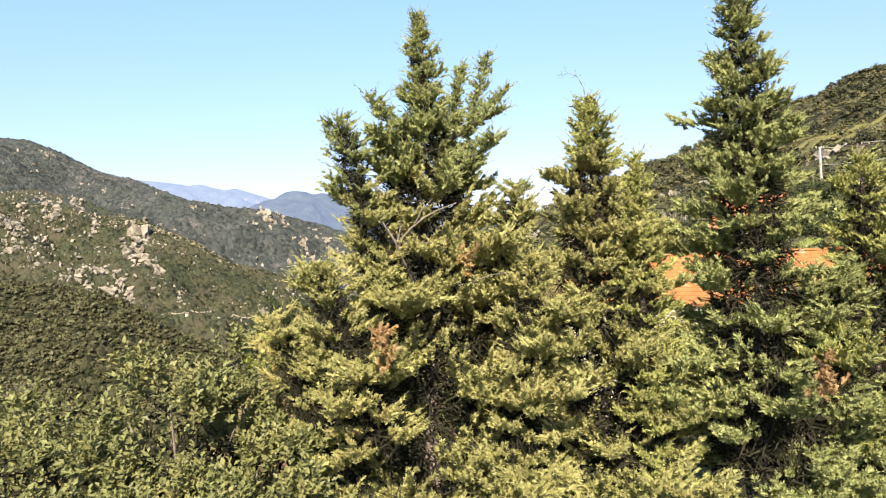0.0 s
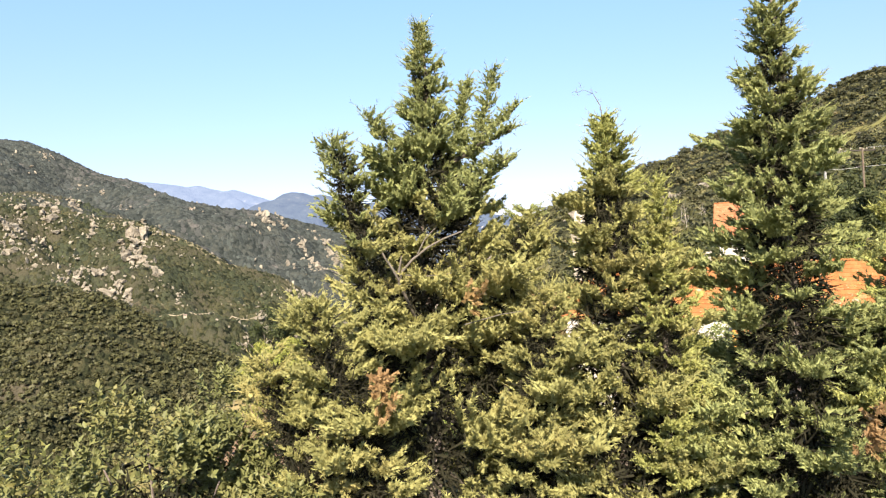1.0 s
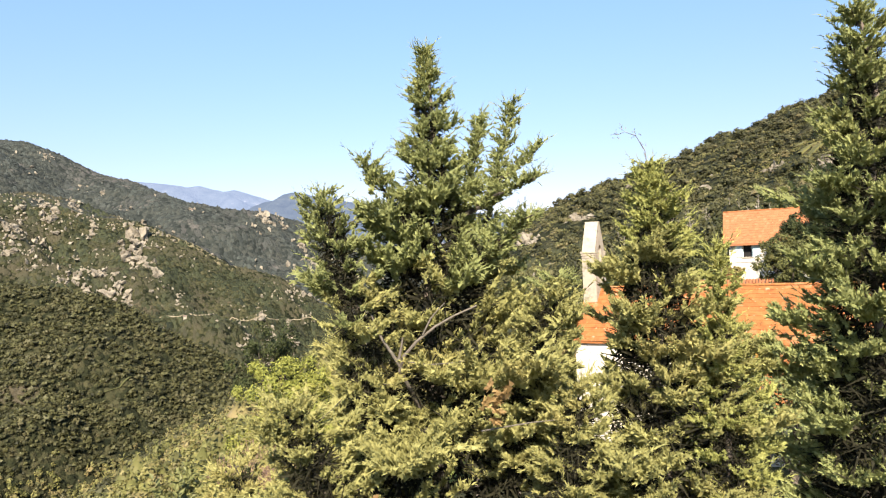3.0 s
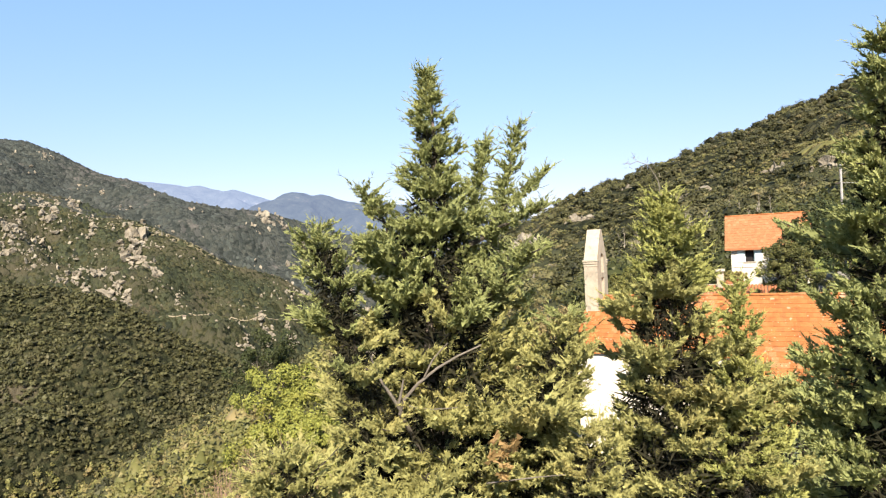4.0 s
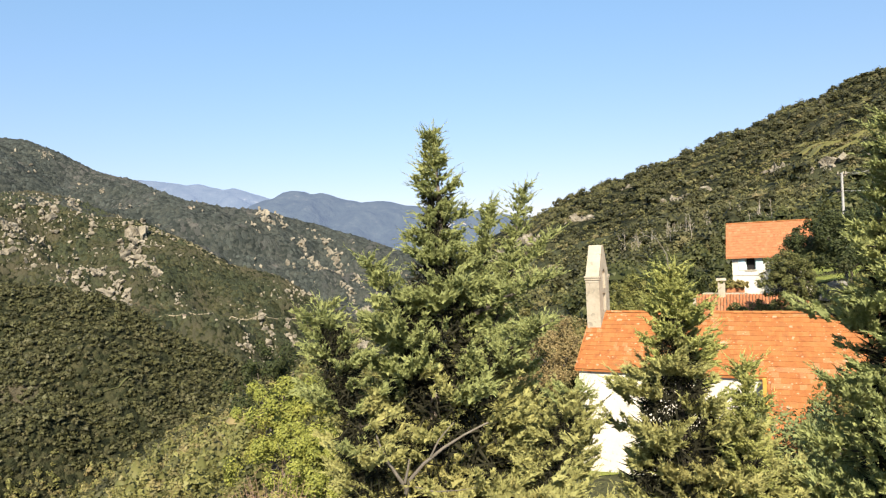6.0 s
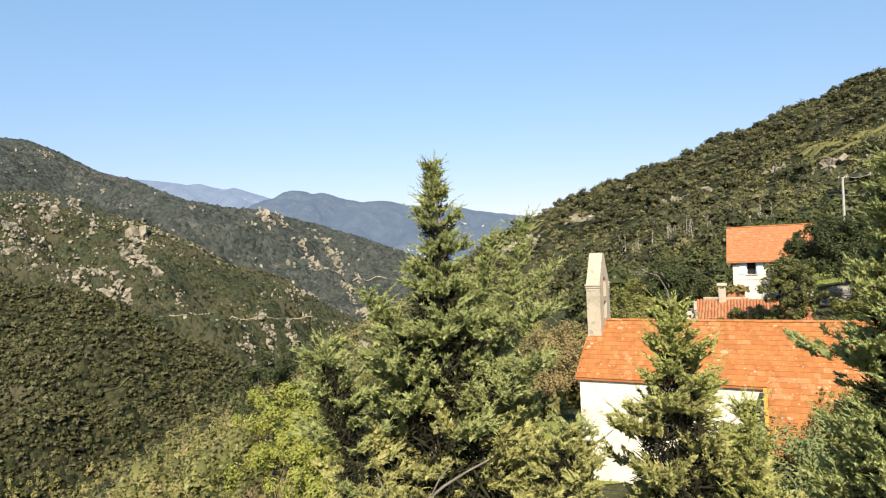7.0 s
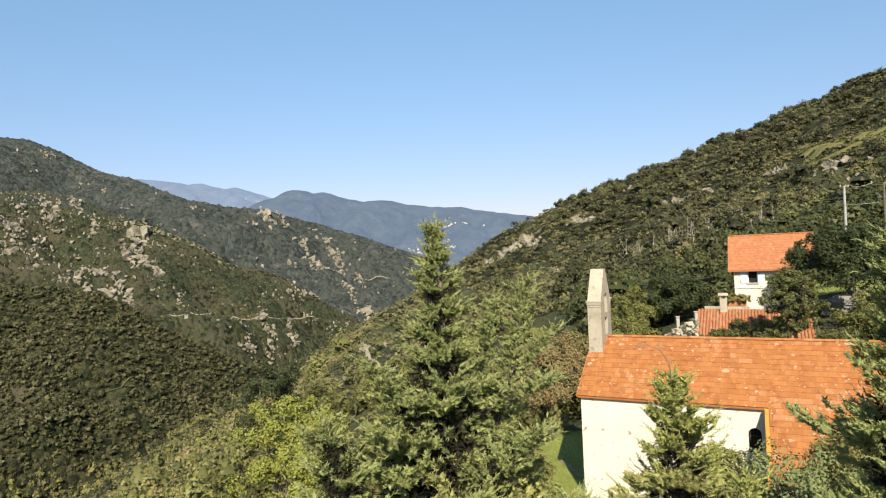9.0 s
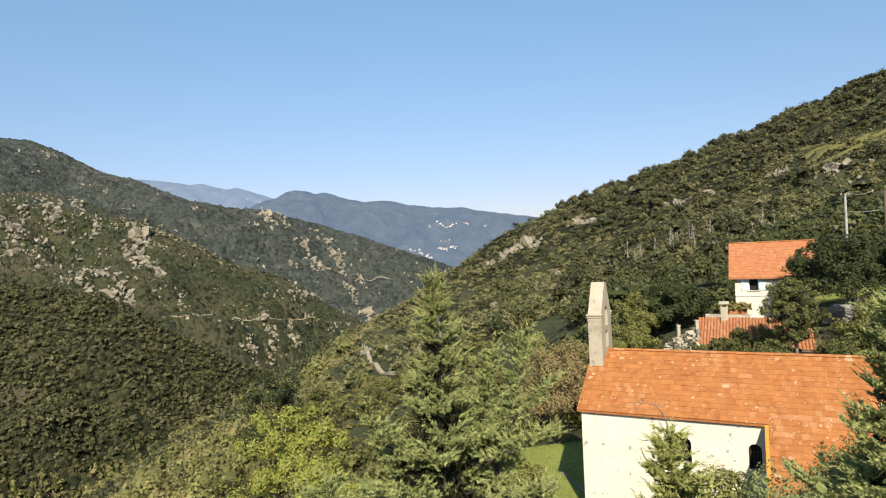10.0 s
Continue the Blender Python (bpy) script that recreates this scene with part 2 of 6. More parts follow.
def triangle_mesh(name, tris, material):
    """One mesh from an array of loose triangles (n, 3, 3)."""
    tris = np.asarray(tris, dtype=np.float32)
    n = len(tris)
    me = bpy.data.meshes.new(name)
    me.vertices.add(3 * n)
    me.vertices.foreach_set("co", tris.reshape(-1))
    me.loops.add(3 * n)
    me.loops.foreach_set("vertex_index", np.arange(3 * n, dtype=np.int32))
    me.polygons.add(n)
    me.polygons.foreach_set("loop_start", np.arange(0, 3 * n, 3, dtype=np.int32))
    me.update(calc_edges=True)
    me.materials.append(material)
    return me


def leaf_part(name, tris, material, parent=None, label=""):
    ob = new(name, triangle_mesh(name, tris, material))
    if parent:
        ob.parent = parent
    if label:
        tagged(ob, label)
    return ob


def add_box(bm, lo, hi, m=None):
    r = bmesh.ops.create_cube(bm, size=1.0)
    lo, hi = Vector(lo), Vector(hi)
    for v in r["verts"]:
        v.co = Vector([(lo[i] + hi[i]) / 2 + v.co[i] * (hi[i] - lo[i]) for i in range(3)])
        if m:
            v.co = m @ v.co
    return r["verts"]


def box(lo, hi, bevel=0.0):
    bm = bmesh.new()
    add_box(bm, lo, hi)
    if bevel:
        bmesh.ops.bevel(bm, geom=bm.edges[:], offset=bevel, segments=1, affect="EDGES")
    return bm


def prism(points, a, b, plane="xz"):
    """A closed outline in a plane, drawn out along the third axis from a to b."""
    bm = bmesh.new()
    put = {"xz": lambda p, d: (p[0], d, p[1]), "yz": lambda p, d: (d, p[0], p[1]), "xy": lambda p, d: (p[0], p[1], d)}[plane]
    rings = [[bm.verts.new(put(p, d)) for p in points] for d in (a, b)]
    n = len(points)
    for i in range(n):
        bm.faces.new((rings[0][i], rings[0][(i + 1) % n], rings[1][(i + 1) % n], rings[1][i]))
    for r in rings:
        bm.faces.new(r)
    bmesh.ops.recalc_face_normals(bm, faces=bm.faces[:])
    return bm


def tube_tris(points, radii, sides=5):
    """A tapered tube along a line of points, as triangles."""
    pts = np.asarray(points, dtype=float)
    tang = np.gradient(pts, axis=0)
    tang /= np.linalg.norm(tang, axis=1)[:, None] + 1e-9
    ref = np.where(np.abs(tang[:, 2:3]) < 0.9, np.array([[0, 0, 1.0]]), np.array([[1.0, 0, 0]]))
    s = np.cross(tang, ref)
    s /= np.linalg.norm(s, axis=1)[:, None] + 1e-9
    u = np.cross(s, tang)
    ang = np.linspace(0, 2 * np.pi, sides, endpoint=False)
    rings = pts[:, None] + np.asarray(radii)[:, None, None] * (np.cos(ang)[None, :, None] * s[:, None] + np.sin(ang)[None, :, None] * u[:, None])
    a, b = rings[:-1], rings[1:]
    an, bn = np.roll(a, -1, 1), np.roll(b, -1, 1)
    return np.concatenate([np.stack([a, an, b], 2).reshape(-1, 3, 3), np.stack([an, bn, b], 2).reshape(-1, 3, 3)])


# ---- the ground: one sheet from underfoot to the last hills ----
# Cross sections of the near hillside: distance ahead, then places across it and their heights.
SECTIONS = [
    (-60, (-200, -10, 60, 300), (-60, 5, 9, 60)),
    (8, (-200, -30, -9, 0, 12, 300), (-110, -16, 2, 4.6, 5, 60)),
    (32, (-200, -40, -16, 3, 20, 34, 300), (-120, -22, -7, 2.3, 3, 6, 80)),
    (42, (-200, -44, -17, 1, 10, 20, 34, 300), (-124, -26, -8, 1.9, 2.4, 3.6, 6.8, 86)),
    (58, (-200, -50, -22, 8, 22, 40, 300), (-130, -34, -11, -1, 6.5, 9.5, 95)),
    (120, (-250, -27, 16, 57, 87, 400), (-150, -12, 1, 14, 21, 130)),
    (250, (-300, -33, 33, 120, 182, 500), (-170, -16, 3, 33, 56, 180)),
    (450, (-300, -18, 2.5, 30, 59, 85, 118, 150, 327, 700), (-170, -11, 1.5, 18.5, 34.5, 45.5, 58.5, 67, 134, 277)),
    (900, (-300, 60, 600, 1000), (-200, -90, 60, 120)),
    (6000, (-300, 60, 600, 1000), (-300, -300, -300, -300)),
]
# Crests of the hills across the valley: distance ahead, fall towards us, fall beyond; places across and heights.
CRESTS = [
    (560, 0.48, 0.5, (-900, -407, -360, -313, -275, -236, -189, -120, 0), (38, 5, 0, -10, -30, -55, -75, -104, -145)),
    (850, 0.5, 0.35, (-1500, -618, -570, -500, -460, -405, -350, -287, -224, -177, -130, -80, 100), (152, 124, 130, 113, 95, 73, 48, 14, -5, -38, -65, -90, -150)),
    (1400, 0.42, 0.4, (-2500, -1017, -940, -860, -785, -706, -640, -576, -498, -395, -290, -187, -110, -31, 60, 400), (358, 331, 321, 289, 241, 225, 194, 165, 149, 136, 101, 66, 38, 8, -30, -120)),
]


def bumpy(x, y, size, seed):
    """Smooth made-up relief between about -1 and 1, any number of places at once."""
    rng = np.random.RandomState(seed)
    out = np.zeros_like(x, dtype=float)
    for k in range(5):
        a = rng.uniform(0, 2 * np.pi)
        f = 2 * np.pi / size * rng.uniform(0.6, 1.9)
        out += np.sin(f * (x * np.cos(a) + y * np.sin(a)) + rng.uniform(0, 6) + 1.3 * np.sin(f * 0.6 * (x * np.sin(a) - y * np.cos(a)) + rng.uniform(0, 6)))
    return out / 3.2


def height(x, y):
    x, y = np.asarray(x, dtype=float), np.asarray(y, dtype=float)
    ys = [s[0] for s in SECTIONS]
    rows = np.stack([np.interp(x, s[1], s[2]) for s in SECTIONS])
    idx = np.clip(np.searchsorted(ys, y) - 1, 0, len(ys) - 2)
    lo, hi = np.take(ys, idx), np.take(ys, idx + 1)
    k = np.clip((y - lo) / (hi - lo), 0, 1)
    k = 0.5 * k + 0.5 * k * k * (3 - 2 * k)
    near = np.take_along_axis(rows, idx[None], 0)[0] * (1 - k) + np.take_along_axis(rows, idx[None] + 1, 0)[0] * k
    dist = np.hypot(x, y)
    near = near + bumpy(x, y, 70, 3) * np.clip((dist - 60) / 200, 0, 1) * 3.0 + bumpy(x, y, 22, 4) * np.clip((dist - 40) / 100, 0, 1)
    out = np.maximum(near, -190)
    for n, (yc, front, back, xs, zs) in enumerate(CRESTS):
        yc2 = yc + 0.05 * yc * bumpy(x, y * 0, yc * 0.6, 10 + n)
        zc = (np.interp(x * yc / yc2, xs, zs) - 14) * yc2 / yc + 14 + bumpy(x, y * 0, yc * 0.12, 30 + n) * 0.0022 * yc
        d = yc2 - y
        h = zc - np.where(d > 0, front * d, -back * d)
        h = h + bumpy(x, y, yc * 0.22, 20 + n) * 0.022 * yc * np.clip(np.abs(d) / (0.12 * yc), 0, 1)
        h = h + bumpy(x, y, yc * 0.07, 25 + n) * 0.006 * yc * np.clip(np.abs(d) / (0.06 * yc), 0, 1)
        out = np.maximum(out, h)
    return out


def ground_sheet():
    ang = np.concatenate([np.linspace(-44, 44, 210), np.linspace(47, 313, 46)])
    ang = np.radians(ang)
    rad = np.concatenate([[0.01, 1.0], np.geomspace(3, 250, 70), np.linspace(258, 900, 110), np.linspace(908, 1900, 110), np.geomspace(1960, 2600, 5), [3600, 4900]])
    a, r = np.meshgrid(ang, rad)
    x, y = r * np.sin(a), r * np.cos(a)
    z = height(x, y)
    behind = (np.cos(a) < 0.6)
    z = np.where(behind, np.clip(z, -90, 90), z)
    v = np.stack([x, y, z], -1)
    n, m = v.shape[:2]
    idx = np.arange(n * m).reshape(n, m)
    nxt = np.roll(idx, -1, 1)
    quads = np.stack([idx[:-1], nxt[:-1], nxt[1:], idx[1:]], -1).reshape(-1, 4)
    me = bpy.data.meshes.new("ground")
    me.vertices.add(n * m)
    me.vertices.foreach_set("co", v.astype(np.float32).reshape(-1))
    me.loops.add(quads.size)
    me.loops.foreach_set("vertex_index", quads.astype(np.int32).reshape(-1)[::-1].copy())
    me.polygons.add(len(quads))
    me.polygons.foreach_set("loop_start", np.arange(0, quads.size, 4, dtype=np.int32))
    me.update(calc_edges=True)
    me.polygons.foreach_set("use_smooth", np.ones(len(quads), dtype=bool))
    me.materials.append(GROUND)
    me.materials.append(CANOPY)
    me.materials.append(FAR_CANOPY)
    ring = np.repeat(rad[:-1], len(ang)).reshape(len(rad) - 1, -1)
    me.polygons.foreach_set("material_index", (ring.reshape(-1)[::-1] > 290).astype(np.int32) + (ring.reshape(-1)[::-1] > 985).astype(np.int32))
    return tagged(new("ground", me), "scrub covered hillside and valley slopes", "ground", kind="structure")


ground_sheet()


# The last ranges, far down the valley, paled by haze put in as emission.
def far_height(x, y):
    crest = np.interp(x, (-2600, -1900, -1142, -1059, -994, -945, -888, -846, -781, -733, -668, -613, -523, -443, -329, -200, -71, 123, 252, 445, 703, 1200, 2600), (200, 260, 329, 364, 387, 392, 422, 433, 424, 406, 409, 397, 364, 345, 353, 325, 303, 292, 267, 236, 196, 170, 140))
    crest = crest + bumpy(x, y * 0, 120, 54) * 3
    d = 3500 - y
    return crest - np.where(d > 0, 0.36 * d, -0.3 * d) + bumpy(x, y, 420, 52) * 45 * np.clip(np.abs(d) / 350, 0, 1) + bumpy(x, y, 110, 53) * 9 * np.clip(np.abs(d) / 200, 0, 1)


def last_height(x, y):
    crest = np.interp(x, (-3680, -2287, -2071, -1991, -1893, -1756, -1657, -1501, -1429, -1344, -1207, -1031, -491, 1227), (673, 640, 638, 627, 611, 590, 589, 543, 556, 529, 479, 421, 313, 207))
    d = 4250 - y
    return crest + bumpy(x, y * 0, 130, 61) * 3 - np.where(d > 0, 0.4 * d, -0.3 * d) + bumpy(x, y, 400, 62) * 40 * np.clip(np.abs(d) / 300, 0, 1)


def far_range(label, surface, xr, yr, tones, glow, strength):
    """A wooded range with the haze of distance put in as its own blue glow."""
    x, y = np.meshgrid(np.linspace(*xr, 280), np.linspace(*yr, 64))
    v = np.stack([x, y, surface(x, y)], -1)
    n, m = x.shape
    idx = np.arange(n * m).reshape(n, m)
    quads = np.stack([idx[:-1, :-1], idx[:-1, 1:], idx[1:, 1:], idx[1:, :-1]], -1).reshape(-1, 4)
    me = bpy.data.meshes.new("backdrop")
    me.from_pydata(v.reshape(-1, 3).tolist(), [], quads.tolist())
    me.polygons.foreach_set("use_smooth", np.ones(len(quads), dtype=bool))
    mat, nt, b = base_material("hazed_woods", 1.0, 0.0)
    nt.links.new(ramp(nt, noise_node(nt, 0.012, 7, 0.75), tones), b.inputs["Base Color"])
    # haze painted on: the slopes themselves glow, no lamp stands there
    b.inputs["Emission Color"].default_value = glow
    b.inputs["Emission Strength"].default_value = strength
    bump(nt, b, noise_node(nt, 0.03, 5), 0.8, 22)
    me.materials.append(mat)
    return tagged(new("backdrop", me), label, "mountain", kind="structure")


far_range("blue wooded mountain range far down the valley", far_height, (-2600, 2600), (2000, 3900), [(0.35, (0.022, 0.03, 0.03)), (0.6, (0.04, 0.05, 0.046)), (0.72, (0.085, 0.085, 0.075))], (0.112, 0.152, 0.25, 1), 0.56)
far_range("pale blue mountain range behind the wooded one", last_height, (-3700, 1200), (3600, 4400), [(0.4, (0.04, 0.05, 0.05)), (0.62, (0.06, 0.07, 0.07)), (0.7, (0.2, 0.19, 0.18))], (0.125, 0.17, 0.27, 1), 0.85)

# ---- foliage builders ----
def unit(v):
    return v / (np.linalg.norm(v, axis=-1, keepdims=True) + 1e-9)


def slender(base, way, length, width, rng, normal=None, jitter=0.55):
    """Narrow pointed leaves: triangles from a base along a way."""
    n = unit(rng.normal(size=base.shape)) if normal is None else unit(normal + jitter * rng.normal(size=base.shape))
    side = unit(np.cross(way, n))
    w = (side * width[:, None]) * 0.5
    return np.stack([base - w, base + w, base + way * length[:, None]], 1)


def tuft_template(rng, needles=20):
    """A plump finger of short shoots about one and a half units long, towards +x, its upper side along +z;
    a few broader scales in the middle close it."""
    spine = rng.uniform(-0.75, 0.45, needles)
    a = rng.uniform(0, 6.283, needles)
    ray = np.stack([0 * a, np.cos(a), np.sin(a) + 0.15], 1)
    base = np.stack([spine, 0 * a, 0 * a], 1) + ray * rng.uniform(0.05, 0.25, (needles, 1))
    way = unit(ray * rng.uniform(0.35, 0.95, (needles, 1)) + np.array([0.75, 0, 0.1]) + 0.15 * rng.normal(size=(needles, 3)))
    face = ray + np.array([0.1, 0, 0.45])
    shoots = slender(base, way, rng.uniform(0.4, 0.75, needles) * (1.05 - 0.3 * spine), rng.uniform(0.2, 0.31, needles), rng, face, 0.35)
    m = 5
    a = rng.uniform(0, 6.283, m)
    ray = np.stack([0 * a, np.cos(a), np.sin(a)], 1)
    p = ray * 0.22 + np.stack([np.linspace(-0.7, 0.4, m), 0 * a, 0 * a], 1)
    e1, e2 = np.tile(np.array([1.0, 0, 0]), (m, 1)), np.cross(ray, np.array([1.0, 0, 0]))
    core = np.stack([p - e1 * 0.4 - e2 * 0.3, p - e1 * 0.4 + e2 * 0.3, p + e1 * 0.55], 1)
    return np.concatenate([shoots, core])


def wisp_template(rng, leaves=9):
    """A thin lone shoot along +x with a few short scales."""
    s = np.linspace(0, 0.8, leaves)
    base = np.stack([s, rng.normal(0, 0.012, leaves), rng.normal(0, 0.012, leaves)], 1)
    way = unit(np.stack([np.ones(leaves), rng.normal(0, 0.45, leaves), rng.normal(0, 0.45, leaves)], 1))
    return slender(base, way, rng.uniform(0.22, 0.36, leaves), rng.uniform(0.07, 0.11, leaves) * (1.2 - s), rng)


def place_sprays(pos, way, size, templates, rng, normal=None):
    """Set shoots at many places at once."""
    if len(pos) == 0:
        return np.zeros((0, 3, 3))
    x = unit(way)
    n = unit(rng.normal(size=x.shape)) if normal is None else unit(normal + 0.3 * rng.normal(size=x.shape))
    y = unit(np.cross(n, x))
    z = np.cross(x, y)
    rot = np.stack([x, y, z], 1)
    pick = rng.randint(0, len(templates), len(pos))
    tem = np.stack(templates)[pick]
    return (np.einsum("nkvi,nij->nkvj", tem, rot) * size[:, None, None, None] + pos[:, None, None, :]).reshape(-1, 3, 3)


def conifer_leader(base, tip, profile, per_metre, rng, templates, fill=1.0, rise=0.35, size=1.0):
    """Foliage and limbs round one upright stem. profile: metres below the tip and reach there.
    Every limb bears side branchlets with upturned ends, set with tufts; dark gaps stay between them."""
    base, tip = np.array(base, float), np.array(tip, float)
    length = np.linalg.norm(tip - base)
    axis = (tip - base) / length
    depth_p, reach_p = zip(*profile)
    span = min(length, depth_p[-1])
    depth, d = [], 0.05
    while d < span:                               # limbs stand closer where they are short
        depth.append(d)
        d += (0.028 + 0.052 * float(np.interp(d, depth_p, reach_p))) * 21 / per_metre * rng.uniform(0.4, 1.6)
    az = np.arange(len(depth)) * 2.399 + rng.uniform(-0.6, 0.6, len(depth))
    at, aim, rad, tone, limbs, wisp, wisp_way, wisp_len = [], [], [], [], [], [], [], []
    up_z = np.array([0, 0, 1.0])
    for d, a in zip(depth, az):
        root = tip + (base - tip) * (d / length)
        lobe = 1 + 0.2 * math.sin(2.0 * a + 2.3 * d + base[0])
        reach = np.interp(d, depth_p, reach_p) * rng.uniform(0.6, 1.1) * lobe
        if rng.uniform() < 0.15:
            reach = reach * 1.12 + 0.05
        out = np.array([math.cos(a), math.sin(a), 0])
        side = np.array([-out[1], out[0], 0])
        up = rise * (0.1 + 2.2 * math.exp(-d / 1.0)) + rng.uniform(-0.25, 0.2)
        sag = rng.uniform(0.3, 0.6)
        def along(q):
            q = np.atleast_1d(q)[:, None]
            return root + out * (reach * q) + up_z * (reach * (up * q + sag * (q * q - q)))
        limbs.append((along(np.linspace(0.03, 1, 5)), 0.009 + 0.011 * reach))
        hidden = 0.35 if out[1] > 0.45 else 1.0    # thinner on the side turned away from the camera
        shade = rng.normal(0, 0.12)
        big = float(np.clip(0.06 + 0.062 * reach, 0.06, 0.135)) * size
        runs = [(0.35, None)] + [(q, rng.choice((-1, 1))) for q in rng.uniform(0.22, 0.97, max(3, int(fill * hidden * (5 + 17 * reach))))]
        for q0, turn in runs:
            if turn is None:
                m = max(3, int(0.65 * reach / (0.82 * big)))
                q = np.linspace(0.35, 1, m)
                p, way, far = along(q), unit(out + up_z * (up + sag * 0.6)), q
            else:
                way = unit(out * rng.uniform(0.3, 0.9) + side * turn * rng.uniform(0.35, 1.0) + up_z * rng.uniform(-0.15, 0.5))
                run = (0.1 + 0.42 * reach * (1.12 - q0)) * rng.uniform(0.6, 1.2)
                m = max(2, int(run / (0.86 * big)))
                far = (np.arange(m) + 1) / m
                p = along(q0) + way * (run * far)[:, None] + up_z * (run * 0.3 * far ** 2)[:, None]
            p = p + rng.normal(0, 0.018, p.shape)
            at.append(p)
            aim.append(unit(way * 0.8 + up_z * 0.45 + out * 0.25 + 0.3 * rng.normal(size=p.shape)))
            rad.append(big * (1.12 - 0.5 * far) * rng.uniform(0.8, 1.2, len(p)))
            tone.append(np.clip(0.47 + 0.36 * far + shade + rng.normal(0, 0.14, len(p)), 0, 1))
            if rng.uniform() < 0.5:                # lone shoots standing out of the outline
                wisp.append(p[-1])
                wisp_way.append(way + up_z * rng.uniform(0.1, 0.8))
                wisp_len.append(rng.uniform(0.1, 0.24))
    at, aim, rad, tone = np.concatenate(at), np.concatenate(aim), np.concatenate(rad), np.concatenate(tone)
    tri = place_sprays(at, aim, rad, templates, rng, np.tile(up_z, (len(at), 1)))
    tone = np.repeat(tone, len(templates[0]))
    thin = [wisp_template(rng) for _ in range(5)]
    # thin feathery leader
    m = 16
    q = rng.uniform(0, 0.5, m)
    p = tip - np.outer(q, axis) + rng.normal(0, 0.02, (m, 3)) * (0.3 + q)[:, None]
    wisp, wisp_way, wisp_len = np.concatenate([np.array(wisp), p]), np.concatenate([np.array(wisp_way), axis + rng.normal(0, 0.4, (m, 3))]), np.concatenate([wisp_len, np.full(m, 0.22)])
    wisps = place_sprays(wisp, unit(wisp_way), wisp_len, thin, rng)
    tone = np.concatenate([tone, rng.uniform(0.5, 0.9, len(wisps))])
    # dead twigs close to the stem, coloured near black to imitate shade in gaps
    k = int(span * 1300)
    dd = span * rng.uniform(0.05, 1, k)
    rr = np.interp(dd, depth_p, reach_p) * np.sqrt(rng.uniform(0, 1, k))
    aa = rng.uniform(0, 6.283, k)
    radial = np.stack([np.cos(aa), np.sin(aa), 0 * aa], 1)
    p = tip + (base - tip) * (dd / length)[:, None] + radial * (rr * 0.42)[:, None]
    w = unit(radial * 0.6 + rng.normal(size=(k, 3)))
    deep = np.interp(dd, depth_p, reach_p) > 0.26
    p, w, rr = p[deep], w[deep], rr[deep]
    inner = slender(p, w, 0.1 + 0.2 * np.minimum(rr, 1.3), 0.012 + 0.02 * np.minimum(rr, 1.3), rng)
    return np.concatenate([tri, wisps]), tone, limbs, inner


def toned_part(name, tris, tone, material, parent):
    ob = leaf_part(name, tris, material, parent)
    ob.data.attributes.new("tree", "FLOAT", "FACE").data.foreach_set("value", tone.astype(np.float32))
    return ob


def trunk_tris(base, tip, r0, r1, rng, sides=9):
    base, tip = np.array(base, float), np.array(tip, float)
    t = np.linspace(0, 1, 9)
    line = base + (tip - base) * t[:, None]
    line[1:-1, :2] += rng.normal(0, 0.05, (7, 2))
    return tube_tris(line, r0 + (r1 - r0) * t ** 0.8, sides)


